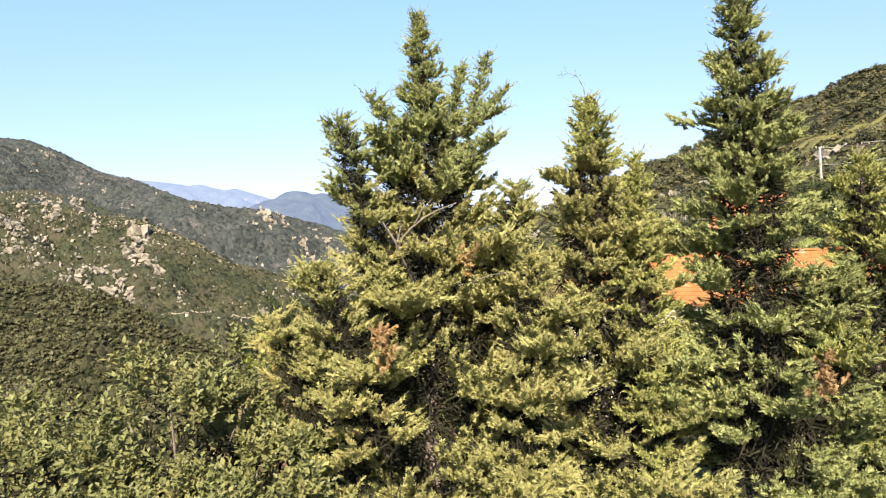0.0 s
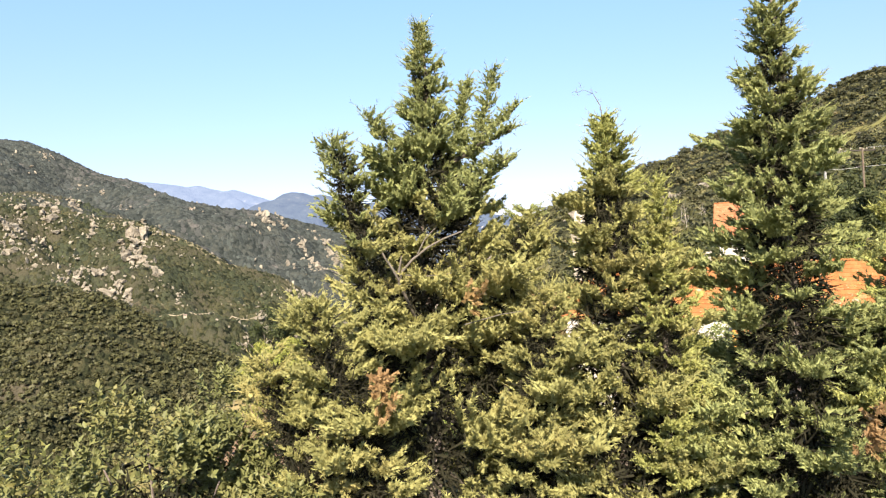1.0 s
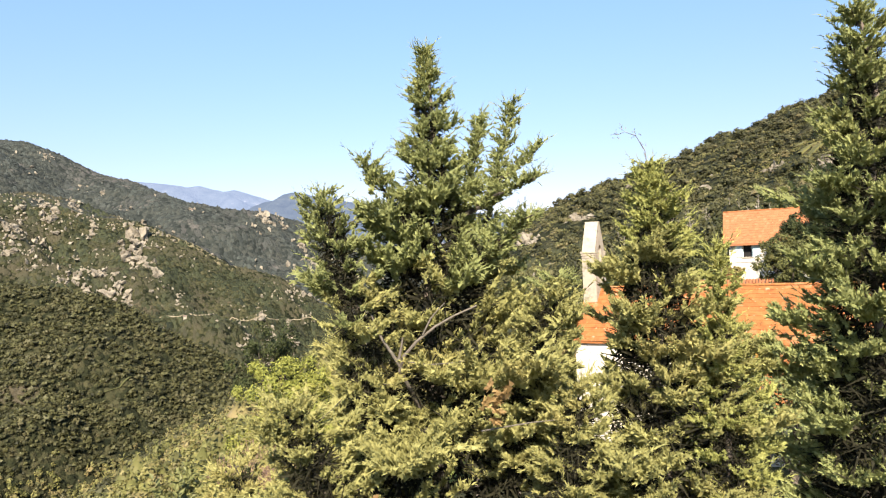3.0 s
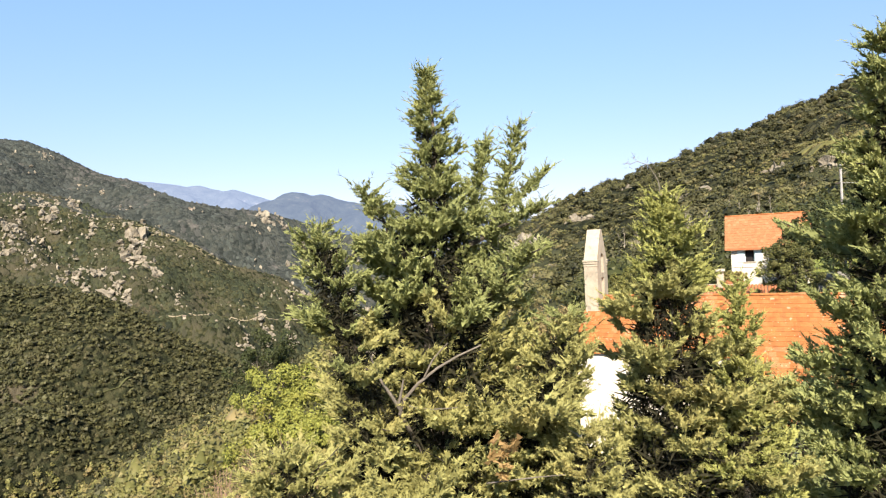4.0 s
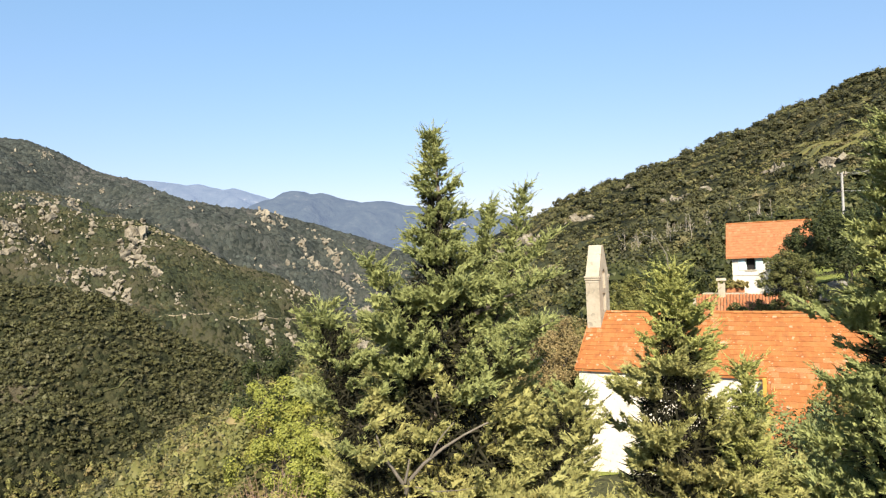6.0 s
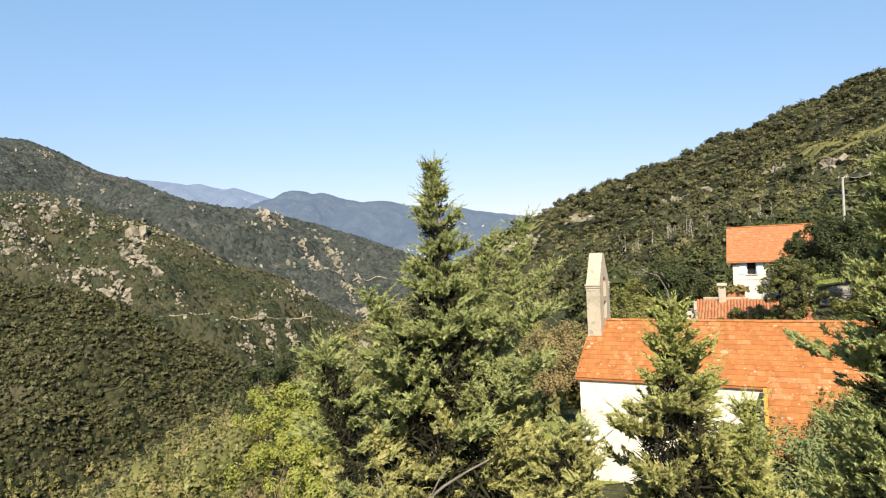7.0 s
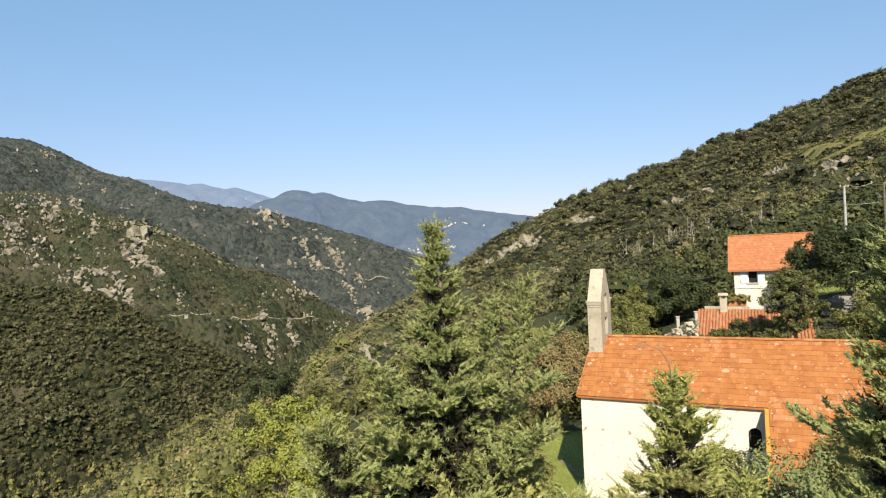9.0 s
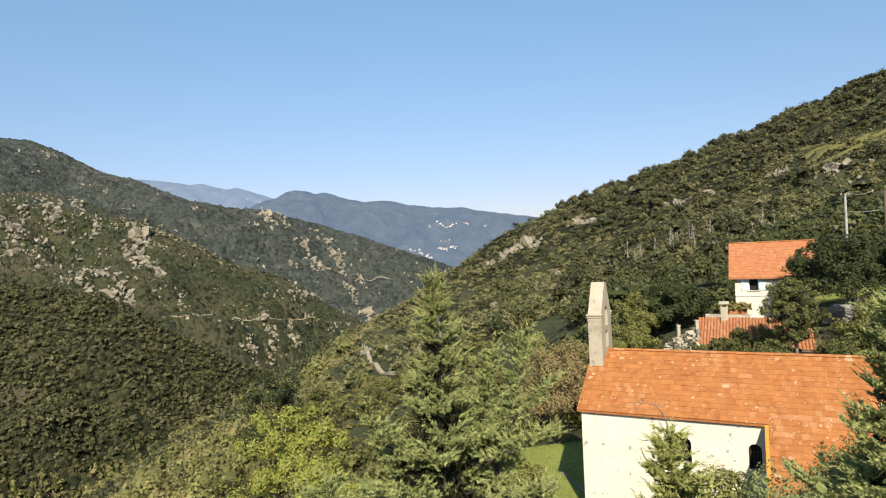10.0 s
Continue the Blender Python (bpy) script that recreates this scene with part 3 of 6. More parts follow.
def conifer(label, leaders, material, seed, trunk_r=0.16, dry=(), group="junipers", **kw):
    """leaders: (base, tip, profile, branches per metre, fill). The first is the trunk."""
    rng = np.random.RandomState(seed)
    templates = [tuft_template(rng) for _ in range(9)]
    base = leaders[0][0]
    tree = tagged(new("juniper_tree"), label, "tree", group)
    tree.location = base
    off = np.array(base, float)
    leaves, tones, wood, twigs = [], [], [], []
    for i, (b, tip, profile, per_metre, fill) in enumerate(leaders):
        tri, tone, limbs, inner = conifer_leader(b, tip, profile, per_metre, rng, templates, fill, kw.get("rise", 0.35), kw.get("size", 1.0))
        leaves.append(tri)
        tones.append(tone)
        twigs.append(inner)
        if i == 0:
            leaf_part("trunk", trunk_tris(b, tip, trunk_r, 0.012, rng) - off, BARK, tree, "fissured grey-brown trunk")
        else:
            wood.append(trunk_tris(b, tip, trunk_r * 0.2, 0.006, rng, 6))
        for line, r in limbs:
            if all(np.linalg.norm(line[-1] - np.array(spot)) > gap * 1.1 for spot, gap in kw.get("hollows", ())):
                wood.append(tube_tris(line, np.linspace(r, 0.004, len(line)), 4))
    crown, tone = np.concatenate(leaves), np.concatenate(tones)
    for spot, r in kw.get("hollows", ()):         # gaps set to the camera's view, where limbs, wall or roof show
        full = np.linalg.norm(crown.mean(1) - np.array(spot), axis=1) > r * (1 + 0.25 * bumpy(crown[:, 0, 0], crown[:, 0, 2], 0.25, seed))
        crown, tone = crown[full], tone[full]
    if "upper" in kw:                             # greener young growth towards the top
        level, top_material = kw["upper"]
        high = crown[:, 0, 2] + 0.5 * bumpy(crown[:, 0, 0], crown[:, 0, 2], 1.2, seed) > level
        toned_part("upper_crown", crown[high] - off, tone[high], top_material, tree)
        crown, tone = crown[~high], tone[~high]
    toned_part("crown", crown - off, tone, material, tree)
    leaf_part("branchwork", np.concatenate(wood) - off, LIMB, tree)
    tagged(leaf_part("shade_dead_twig", np.concatenate(twigs) - off, SHADE_TWIG, tree), kind="stuff")
    for spot, r, m in dry:
        p = np.array(spot) + rng.normal(0, 1, (m * 2, 3)) * np.array([r * 0.45, r * 0.45, r])
        tri = place_sprays(p, unit(np.array([0, -0.5, -0.5]) + 0.6 * rng.normal(size=p.shape)), rng.uniform(0.07, 0.12, len(p)), templates, rng)
        leaf_part("withered_foliage", tri - off, JUNIPER_DRY, tree, "withered rust-brown foliage")
    return tree


def crown_tris(centre, radii, clumps, leaves, leaf, rng, low=-0.35, aspect=0.6, clump=1.0):
    """A broad crown: clumps over a lobed shell, each of many leaves facing outwards and up."""
    c, r = np.array(centre, float), np.array(radii, float)
    d = unit(rng.normal(size=(clumps * 3, 3)))
    d = d[d[:, 2] > low][:clumps]
    lobes = 1 + 0.3 * np.sin(3 * np.arctan2(d[:, 1], d[:, 0]) + rng.uniform(0, 6)) * (1 - np.abs(d[:, 2])) + 0.12 * np.sin(7 * d[:, 2] + rng.uniform(0, 6))
    mid = d * (lobes * rng.uniform(0.55, 1.1, len(d)))[:, None] * r
    cr = rng.uniform(0.2, 0.34, len(d)) * r.mean() * clump
    dd = unit(rng.normal(size=(len(d), leaves, 3)) + d[:, None] * 0.7)
    p = c + mid[:, None] + dd * (cr[:, None] * rng.uniform(0.5, 1.0, (len(d), leaves)))[:, :, None]
    p, dd = p.reshape(-1, 3), dd.reshape(-1, 3)
    n = unit(dd + 0.38 * rng.normal(size=dd.shape) + np.array([0, 0, 0.3]))
    a = unit(np.cross(n, unit(rng.normal(size=n.shape))))
    b = np.cross(n, a)
    sz = leaf * rng.uniform(0.6, 1.3, len(p))[:, None]
    fold = n * sz * 0.2
    foot, end = p - b * sz * 0.5, p + b * sz * 0.5
    one = np.stack([foot, p + a * sz * aspect * 0.5 - fold, end], 1)
    two = np.stack([foot, end, p - a * sz * aspect * 0.5 - fold], 1)
    return np.concatenate([one, two])


def broad_tree(name, label, foot, top, radius, material, seed, clumps=60, leaves=30, leaf=0.25, category="tree", group="", low=-0.35, bark=BARK, clump=1.0):
    """A trunk with limbs and a crown of many leaf clumps; foot is on the ground."""
    rng = np.random.RandomState(seed)
    x, y = foot
    z0 = float(height(x, y)) - 0.1
    h = top - z0
    rz = min(0.48 * h, radius * 1.25)
    c = np.array([0, 0, h - rz])
    tree = tagged(new(name), label, category, group)
    tree.location = (x, y, z0)
    wood = [trunk_tris((0, 0, 0), c + (0.1, 0, 0.1), 0.035 * h * 0.5 + 0.05, 0.04, rng)]
    leaf_part("trunk", wood[0], bark, tree)
    limbs = []
    for i in range(7):
        a = i * 2.4 + rng.uniform(-0.4, 0.4)
        start = c * rng.uniform(0.45, 0.95)
        end = c + np.array([math.cos(a) * radius, math.sin(a) * radius, rng.uniform(-0.1, 0.7) * rz]) * 0.8
        limbs.append(tube_tris([start, (start + end) / 2 + (0, 0, -0.06 * radius), end], [0.04 + 0.012 * h, 0.03 + 0.004 * h, 0.012], 5))
    leaf_part("branchwork", np.concatenate(limbs), bark, tree)
    leaf_part("crown", crown_tris(c, (radius, radius, rz), clumps, leaves, leaf, rng, low, 0.7, clump), material, tree)
    # twig fill whose near-black colour imitates shade inside the crown
    k = clumps * 9
    d = unit(rng.normal(size=(k, 3)))
    p = c + d * np.array([radius, radius, rz]) * (0.72 * rng.uniform(0.1, 1, (k, 1)) ** 0.5)
    leaf_part("inner_shade_twig", slender(p, unit(d + rng.normal(size=(k, 3))), np.full(k, leaf * 1.8), np.full(k, leaf * 0.35), rng), SHADE_TWIG, tree)["kind"] = "stuff"
    return tree


# ---- the junipers in the foreground ----
A_PROFILE = [(0, 0.02), (0.3, 0.06), (0.6, 0.15), (0.9, 0.27), (1.2, 0.37), (1.45, 0.3), (1.75, 0.48), (2.2, 0.85), (2.8, 1.3), (3.4, 1.65), (4.0, 1.95), (5, 2.3), (5.6, 2.55), (7, 2.75), (8.6, 2.7)]
WISPY = [(0, 0.02), (0.3, 0.05), (0.6, 0.1), (0.85, 0.08), (1.2, 0.16), (1.8, 0.2), (2.8, 0.3)]
conifer("tall bushy juniper with several tops and yellow-green foliage", [
    ((-0.35, 10.6, 4.5), (-0.25, 11.4, 14.58), A_PROFILE, 23, 1.3),
    ((-0.8, 10.3, 8.5), (-1.55, 9.85, 12.35), [(0, 0.1), (0.3, 0.3), (0.8, 0.42), (1.2, 0.3), (1.7, 0.5), (2.4, 0.6), (3.5, 0.7)], 18, 0.9),
    ((0.2, 11.0, 11.0), (0.98, 11.4, 13.75), WISPY, 15, 0.75),
    ((0.55, 11.15, 12.4), (1.32, 11.3, 13.1), [(0, 0.02), (0.3, 0.06), (0.6, 0.11), (1.1, 0.2)], 13, 0.7),
    ((0.05, 11.1, 11.6), (0.5, 11.3, 13.55), [(0, 0.02), (0.4, 0.07), (0.9, 0.13), (1.4, 0.17), (2.2, 0.3)], 15, 0.7),
    ((0.2, 10.9, 12.1), (1.15, 10.6, 12.55), [(0, 0.03), (0.4, 0.12), (1.0, 0.18)], 15, 0.7),
    ((-0.4, 11.0, 11.6), (-1.12, 10.5, 12.85), [(0, 0.03), (0.35, 0.14), (0.8, 0.28), (1.4, 0.35)], 17, 0.7),
    ((0.1, 10.7, 11.3), (1.0, 10.2, 12.0), [(0, 0.05), (0.3, 0.2), (0.7, 0.3), (1.2, 0.3)], 17, 0.8),
    ((0.6, 10.5, 8.6), (1.3, 10.3, 11.2), [(0, 0.1), (0.3, 0.26), (0.6, 0.37), (1.3, 0.5), (2.8, 0.6)], 19, 1.0),
    ((0.9, 9.9, 5.0), (1.4, 9.75, 10.0), [(0, 0.12), (0.5, 0.4), (1.5, 0.75), (3.5, 1.0), (5, 1.0)], 22, 1.2),
    ((-1.0, 9.6, 7.0), (-1.9, 9.3, 10.0), [(0, 0.2), (0.5, 0.5), (1.5, 0.85), (3.0, 1.0)], 22, 1.1),
    ((-1.3, 9.9, 5.5), (-2.7, 9.8, 9.2), [(0, 0.2), (0.5, 0.5), (1.5, 0.8), (3.0, 0.9)], 16, 0.9),
], JUNIPER, 11, 0.2, upper=(11.2, JUNIPER_GREEN), hollows=[((-0.1, 9.7, 10.95), 0.2), ((-1.3, 9.3, 10.5), 0.2), ((0.55, 9.7, 10.8), 0.22)], dry=[((-0.87, 8.66, 8.85), 0.18, 16), ((0.35, 8.9, 10.0), 0.14, 6)])

def bare_limb(points, r, parent):
    off = np.array(parent.location)
    pts = np.array(points)
    leaf_part("bare_limb", tube_tris(pts - off, np.linspace(r, r * 0.35, len(pts)), 7), GREY_LIMB, parent, "grey bare limb")


tree_a = bpy.data.objects["juniper_tree"]
bare_limb([(-0.5, 10.4, 9.6), (-0.72, 10.03, 10.17), (-0.66, 9.93, 10.35), (-0.5, 9.93, 10.52), (-0.27, 9.93, 10.69), (-0.03, 9.98, 10.81), (0.25, 10.08, 10.91)], 0.027, tree_a)
bare_limb([(-0.7, 10.03, 10.19), (-0.81, 9.93, 10.41), (-0.91, 9.93, 10.57), (-0.98, 9.93, 10.73), (-1.03, 9.98, 10.86)], 0.024, tree_a)
bare_limb([(-0.72, 9.95, 10.31), (-0.68, 9.91, 10.47), (-0.66, 9.93, 10.58)], 0.02, tree_a)
bare_limb([(-0.42, 9.91, 10.60), (-0.32, 9.89, 10.79), (-0.23, 9.89, 10.89), (-0.14, 9.93, 10.97)], 0.012, tree_a)
bare_limb([(-0.94, 9.93, 10.65), (-1.02, 9.88, 10.71), (-1.09, 9.88, 10.73)], 0.012, tree_a)
bare_limb([(-0.6, 9.83, 10.30), (-0.38, 9.75, 10.27), (-0.13, 9.73, 10.28), (0.18, 9.75, 10.31)], 0.009, tree_a)
bare_limb([(0.2, 9.3, 9.6), (0.7, 9.0, 9.75), (0.95, 8.95, 9.78)], 0.009, tree_a)

conifer("slender juniper with a wispy yellow-green top", [
    ((2.5, 10.2, 4.6), (2.5, 10.3, 12.6), [(0, 0.02), (0.3, 0.1), (0.6, 0.27), (0.9, 0.45), (1.2, 0.6), (1.4, 0.72), (2.2, 1.05), (3.1, 1.35), (4.2, 1.6), (6, 1.85), (7.0, 1.85)], 26, 1.3),
], JUNIPER, 12, 0.15, upper=(11.5, JUNIPER_LIGHT), hollows=[((1.52, 9.9, 10.55), 0.42), ((1.58, 10.4, 10.6), 0.42), ((1.48, 9.5, 10.15), 0.36), ((1.45, 10.1, 10.1), 0.36)])

# a lone arching shoot over the slender one's top
tree_b = bpy.data.objects["juniper_tree.001"]
arc_off = np.array(tree_b.location)
arc = np.array([(2.5, 10.3, 12.5), (2.46, 10.25, 12.75), (2.34, 10.2, 12.93), (2.2, 10.2, 12.99), (2.1, 10.2, 12.95)])
rng_arc = np.random.RandomState(77)
arc_p = np.repeat(arc[1:], 4, 0) + rng_arc.normal(0, 0.03, (16, 3))
leaf_part("arching_shoot", np.concatenate([tube_tris(arc - arc_off, [0.007, 0.006, 0.005, 0.004, 0.003], 4), place_sprays(arc_p - arc_off, unit(rng_arc.normal(size=(16, 3)) + np.array([-0.8, 0, 0.3])), rng_arc.uniform(0.06, 0.12, 16), [wisp_template(rng_arc)], rng_arc)]), DEADWOOD, tree_b, "thin half-bare arching shoot")

conifer("dark green juniper with tiered branches and a narrow neck", [
    ((5.0, 9.9, 4.8), (4.68, 9.45, 14.15), [(0, 0.05), (0.3, 0.25), (0.6, 0.42), (0.9, 0.28), (1.2, 0.46), (1.6, 0.62), (2.1, 0.8), (2.8, 0.92), (3.4, 1.02), (4.4, 1.15), (5.4, 1.5), (6.5, 1.8), (8, 1.9)], 25, 1.1),
    ((5.6, 9.7, 6.5), (6.0, 9.4, 9.6), [(0, 0.2), (0.6, 0.6), (1.5, 0.9), (3, 1.1)], 18, 0.9),
], JUNIPER_GREEN, 13, 0.18, hollows=[((5.4, 8.9, 10.15), 0.42), ((5.42, 9.5, 10.1), 0.45), ((5.5, 10.1, 10.1), 0.42), ((5.75, 9.4, 10.3), 0.4)], dry=[((4.85, 8.0, 8.25), 0.18, 14)])

conifer("bushy green juniper beside the tiered one", [
    ((6.8, 9.6, 4.9), (6.55, 9.6, 11.3), [(0, 0.06), (0.5, 0.3), (1.2, 0.65), (2.0, 0.95), (3.2, 1.3), (5.5, 1.5)], 20, 1.0),
], JUNIPER_LIGHT, 14, 0.13)

conifer("small feathery juniper with upright shoots", [
    ((3.2, 9.9, 4.8), (3.1, 9.8, 11.5), [(0, 0.03), (0.5, 0.13), (1.0, 0.26), (1.6, 0.38), (2.6, 0.5), (4, 0.75), (6, 1.0)], 20, 1.0),
], JUNIPER_LIGHT, 15, 0.1, rise=0.8)

# ---- shrubs beside the camera ----
def leafy_bush(label, x, y, top, r, material, seed, clumps=90, leaves=44, leaf=0.11, name="shrub", clump=1.0):
    return broad_tree(name, label, (x, y), top, r, material, seed, clumps, leaves, leaf, "shrub", "", -0.5, BARK, clump)


def shoot_bush(x, y, top, r, seed, shoots=1000, leaf=0.1):
    """A broad-leaved shrub: upright leafy shoots over a lobed mound, oval leaves set round each of them."""
    rng = np.random.RandomState(seed)
    z0 = float(height(x, y)) - 0.1
    h = top - z0
    rz = min(0.5 * h, r * 1.2)
    c = np.array([0, 0, h - rz])
    bush = tagged(new("shrub"), "broad-leaved shrub with leathery olive leaves", "shrub", "broad-leaved shrubs")
    bush.location = (x, y, z0)
    stems = [tube_tris([np.zeros(3), c * 0.5 + rng.normal(0, 0.2, 3), c + unit(rng.normal(size=3)) * np.array([r, r, rz]) * 0.7], [0.06, 0.04, 0.012], 5) for _ in range(9)]
    leaf_part("branchwork", np.concatenate(stems), BARK, bush)
    hub = unit(rng.normal(size=(26, 3)) + np.array([0, -0.3, 0.5]))
    hub_r = rng.uniform(0.5, 1.05, 26)
    pick = rng.randint(0, 26, shoots)
    out = unit(hub[pick] + 0.42 * rng.normal(size=(shoots, 3)) * np.array([1, 1, 0.8]))
    foot = c + (hub[pick] * hub_r[pick, None] * 0.72 + out * 0.3 * rng.uniform(0.5, 1.0, (shoots, 1))) * np.array([r, r, rz])
    way = unit(out * 0.7 + np.array([0, 0, 0.7]) + 0.3 * rng.normal(size=(shoots, 3)))
    run = rng.uniform(0.18, 0.4, shoots)
    k = 9
    q = np.tile(np.linspace(0.15, 1, k), (shoots, 1))
    at = foot[:, None] + way[:, None] * (run[:, None] * q)[:, :, None]
    e1 = unit(np.cross(way, np.array([0.3, 0.2, 1.0])))
    e2 = np.cross(way, e1)
    turn = np.arange(k)[None] * 2.4 + rng.uniform(0, 6.28, (shoots, 1))
    side = np.cos(turn)[:, :, None] * e1[:, None] + np.sin(turn)[:, :, None] * e2[:, None]
    blade = unit(side * (1.1 - 0.6 * q)[:, :, None] + way[:, None] * 0.6 + 0.2 * rng.normal(size=at.shape)).reshape(-1, 3)
    at, n = at.reshape(-1, 3), shoots * k
    face = unit(way[:, None] + np.array([0, -0.2, 0.7]) + 0.35 * rng.normal(size=(shoots, k, 3))).reshape(-1, 3)
    across = unit(np.cross(blade, face))
    face = np.cross(across, blade)
    ln = (leaf * rng.uniform(0.6, 1.3, n))[:, None]
    wd, fold = ln * 0.3, face * ln * 0.1
    a, b, tip_ = at, at + blade * ln * 0.45, at + blade * ln
    l1, l2 = b + across * wd + fold, b - across * wd + fold
    tri = np.stack([np.stack([a, l1, b], 1), np.stack([a, b, l2], 1), np.stack([b, l1, tip_], 1), np.stack([b, tip_, l2], 1)], 1).reshape(-1, 3, 3)
    tone = np.repeat(np.clip(rng.normal(0.5, 0.16, shoots)[:, None] + 0.3 * (q - 0.5) + rng.normal(0, 0.12, (shoots, k)), 0, 1).reshape(-1), 4)
    toned_part("crown", tri, tone, BROAD, bush)
    # inner twigs, the mound's shade put into their near-black colour
    m = 900
    d = unit(rng.normal(size=(m, 3)))
    p = c + d * np.array([r, r, rz]) * (0.62 * rng.uniform(0.1, 1, (m, 1)) ** 0.5)
    leaf_part("inner_shade_twig", slender(p, unit(d + rng.normal(size=(m, 3))), np.full(m, 0.25), np.full(m, 0.06), rng), SHADE_TWIG, bush)["kind"] = "stuff"
    return bush


shoot_bush(-4.2, 9.9, 8.95, 1.9, 21, 1200)
shoot_bush(-5.9, 9.0, 8.3, 1.6, 22, 900)
shoot_bush(-2.7, 8.7, 7.7, 1.5, 23, 900)
shoot_bush(-3.2, 10.8, 8.2, 1.4, 25, 700)
leafy_bush("low brownish shrub at the slope's edge", -8.0, 10.5, 7.6, 1.8, MID, 24, 100, 44, 0.13)

TWIG_PALE = rough_material("bare_twig", [(0.3, (0.16, 0.1, 0.07)), (0.7, (0.3, 0.2, 0.14))], 3, 20, 0.9)


def twiggy_shrub(x, y, top, r, seed, n=150):
    """A half-bare shrub: many thin forked shoots and a few leaves left."""
    rng = np.random.RandomState(seed)
    z0 = float(height(x, y)) - 0.1
    h = top - z0
    sh = tagged(new("shrub"), "half-bare shrub of thin reddish-brown twigs", "shrub", "twiggy shrubs")
    sh.location = (x, y, z0)
    tri, ends = [], []
    for i in range(n):
        a, q = rng.uniform(0, 6.283), math.sqrt(rng.uniform(0, 1))
        end = np.array([math.cos(a) * q * r, math.sin(a) * q * r, h * rng.uniform(0.7, 1.0) * (1 - 0.25 * q)])
        mid = end * np.array([0.35, 0.35, 0.62]) + rng.normal(0, 0.08, 3)
        tri.append(tube_tris([mid * 0.05, mid, end], [0.02, 0.013, 0.005], 3))
        for _ in range(4):
            t = rng.uniform(0.4, 1)
            s0 = mid + (end - mid) * t
            e = s0 + unit(rng.normal(size=3) + np.array([0, 0, 0.7])) * rng.uniform(0.25, 0.6)
            tri.append(tube_tris([s0, e], [0.007, 0.003], 3))
            ends.append(e)
    leaf_part("twig", np.concatenate(tri), TWIG_PALE, sh)
    ends = np.repeat(np.array(ends), 2, 0) + rng.normal(0, 0.08, (2 * len(ends), 3))
    leaf_part("leafage", slender(ends, unit(rng.normal(size=ends.shape)), np.full(len(ends), 0.09), np.full(len(ends), 0.05), rng), BROWN, sh)
    return sh


twiggy_shrub(-6.0, 22.5, 6.9, 1.9, 151)
twiggy_shrub(-4.4, 20.5, 6.6, 1.6, 152)
twiggy_shrub(-7.8, 23.5, 5.9, 1.6, 153)

# ---- church ----
U, V = Vector((0.889, -0.458, 0)), Vector((0.458, 0.889, 0))
def frame_at(x, y, z):
    """A building's own axes: x along the ridge, y away from the valley path, z up."""
    return Matrix(((U.x, V.x, 0, x), (U.y, V.y, 0, y), (0, 0, 1, z), (0, 0, 0, 1)))


PITCH = 0.612
NAVE, WIDE, EAVE, AISLE, BREAK = 19.0, 7.2, 5.05, 3.3, 7.85
CH0 = 2.4                                     # floor level of the church
church = tagged(new("church"), "small whitewashed chapel with clay tile roof", "church")
church.matrix_world = frame_at(6.09, 31.95, CH0)


def arched_opening(u0, u1, z0, z1, n=7):
    """Outline of a round-headed opening."""
    r, mid = (u1 - u0) / 2, (u0 + u1) / 2
    arc = [(mid + r * math.cos(a), z1 - r + r * math.sin(a)) for a in np.linspace(0, math.pi, n)]
    return [(u0, z0), (u1, z0)] + arc


def wall_with_holes(length, z0, z1, holes, thick, depth0=0.0):
    """An upright wall along x from 0 to length, with round-headed openings cut through it."""
    bm = bmesh.new()
    edges = [0.0]
    for u0, u1, h0, h1 in holes:
        edges += [u0, u1]
    edges.append(length)
    for i in range(0, len(edges), 2):
        add_box(bm, (edges[i], depth0, z0), (edges[i + 1], depth0 + thick, z1))
    for u0, u1, h0, h1 in holes:
        add_box(bm, (u0, depth0, z0), (u1, depth0 + thick, h0))
        r, mid = (u1 - u0) / 2, (u0 + u1) / 2
        arc = [(mid - r * math.cos(a), h1 - r + r * math.sin(a)) for a in np.linspace(0, math.pi, 9)]
        top = prism([(u0, z1)] + arc + [(u1, z1)], depth0, depth0 + thick)
        me = bpy.data.meshes.new("tmp")
        top.to_mesh(me)
        top.free()
        bm.from_mesh(me)
        bpy.data.meshes.remove(me)
    bmesh.ops.remove_doubles(bm, verts=bm.verts[:], dist=0.0005)
    return bm


WINDOWS = [(4.3, 4.8, 2.85, 4.0), (7.05, 7.55, 2.85, 4.0)]
part("wall", wall_with_holes(NAVE, -1.5, EAVE - 0.05, WINDOWS, 0.6), PLASTER, church, "whitewashed wall, flaking low down")
part("wall", box((0, WIDE - 0.6, -1.5), (NAVE, WIDE, EAVE - 0.05)), PLASTER, church)
for u in (0.0, NAVE - 0.6):
    part("gable_wall", prism([(0.61, -1.5), (WIDE - 0.61, -1.5), (WIDE - 0.61, EAVE + 0.2), (WIDE / 2, EAVE + 0.1 + WIDE / 2 * PITCH - 0.15), (0.61, EAVE + 0.2)], u, u + 0.6, "yz"), PLASTER, church)
for u0, u1, z0, z1 in WINDOWS:
    win = part("window", prism(arched_opening(u0, u1, z0, z1), 0.42, 0.45), DARK, church, "dark round-headed window")
    for k in range(4):
        u = u0 + (u1 - u0) * (k + 0.5) / 4
        part("bar", box((u - 0.012, 0.2, z0), (u + 0.012, 0.224, z1 - 0.05)), IRON, win)
    for z in (z0 + 0.35, z0 + 0.75):
        part("bar", box((u0, 0.205, z), (u1, 0.22, z + 0.02)), IRON, win)
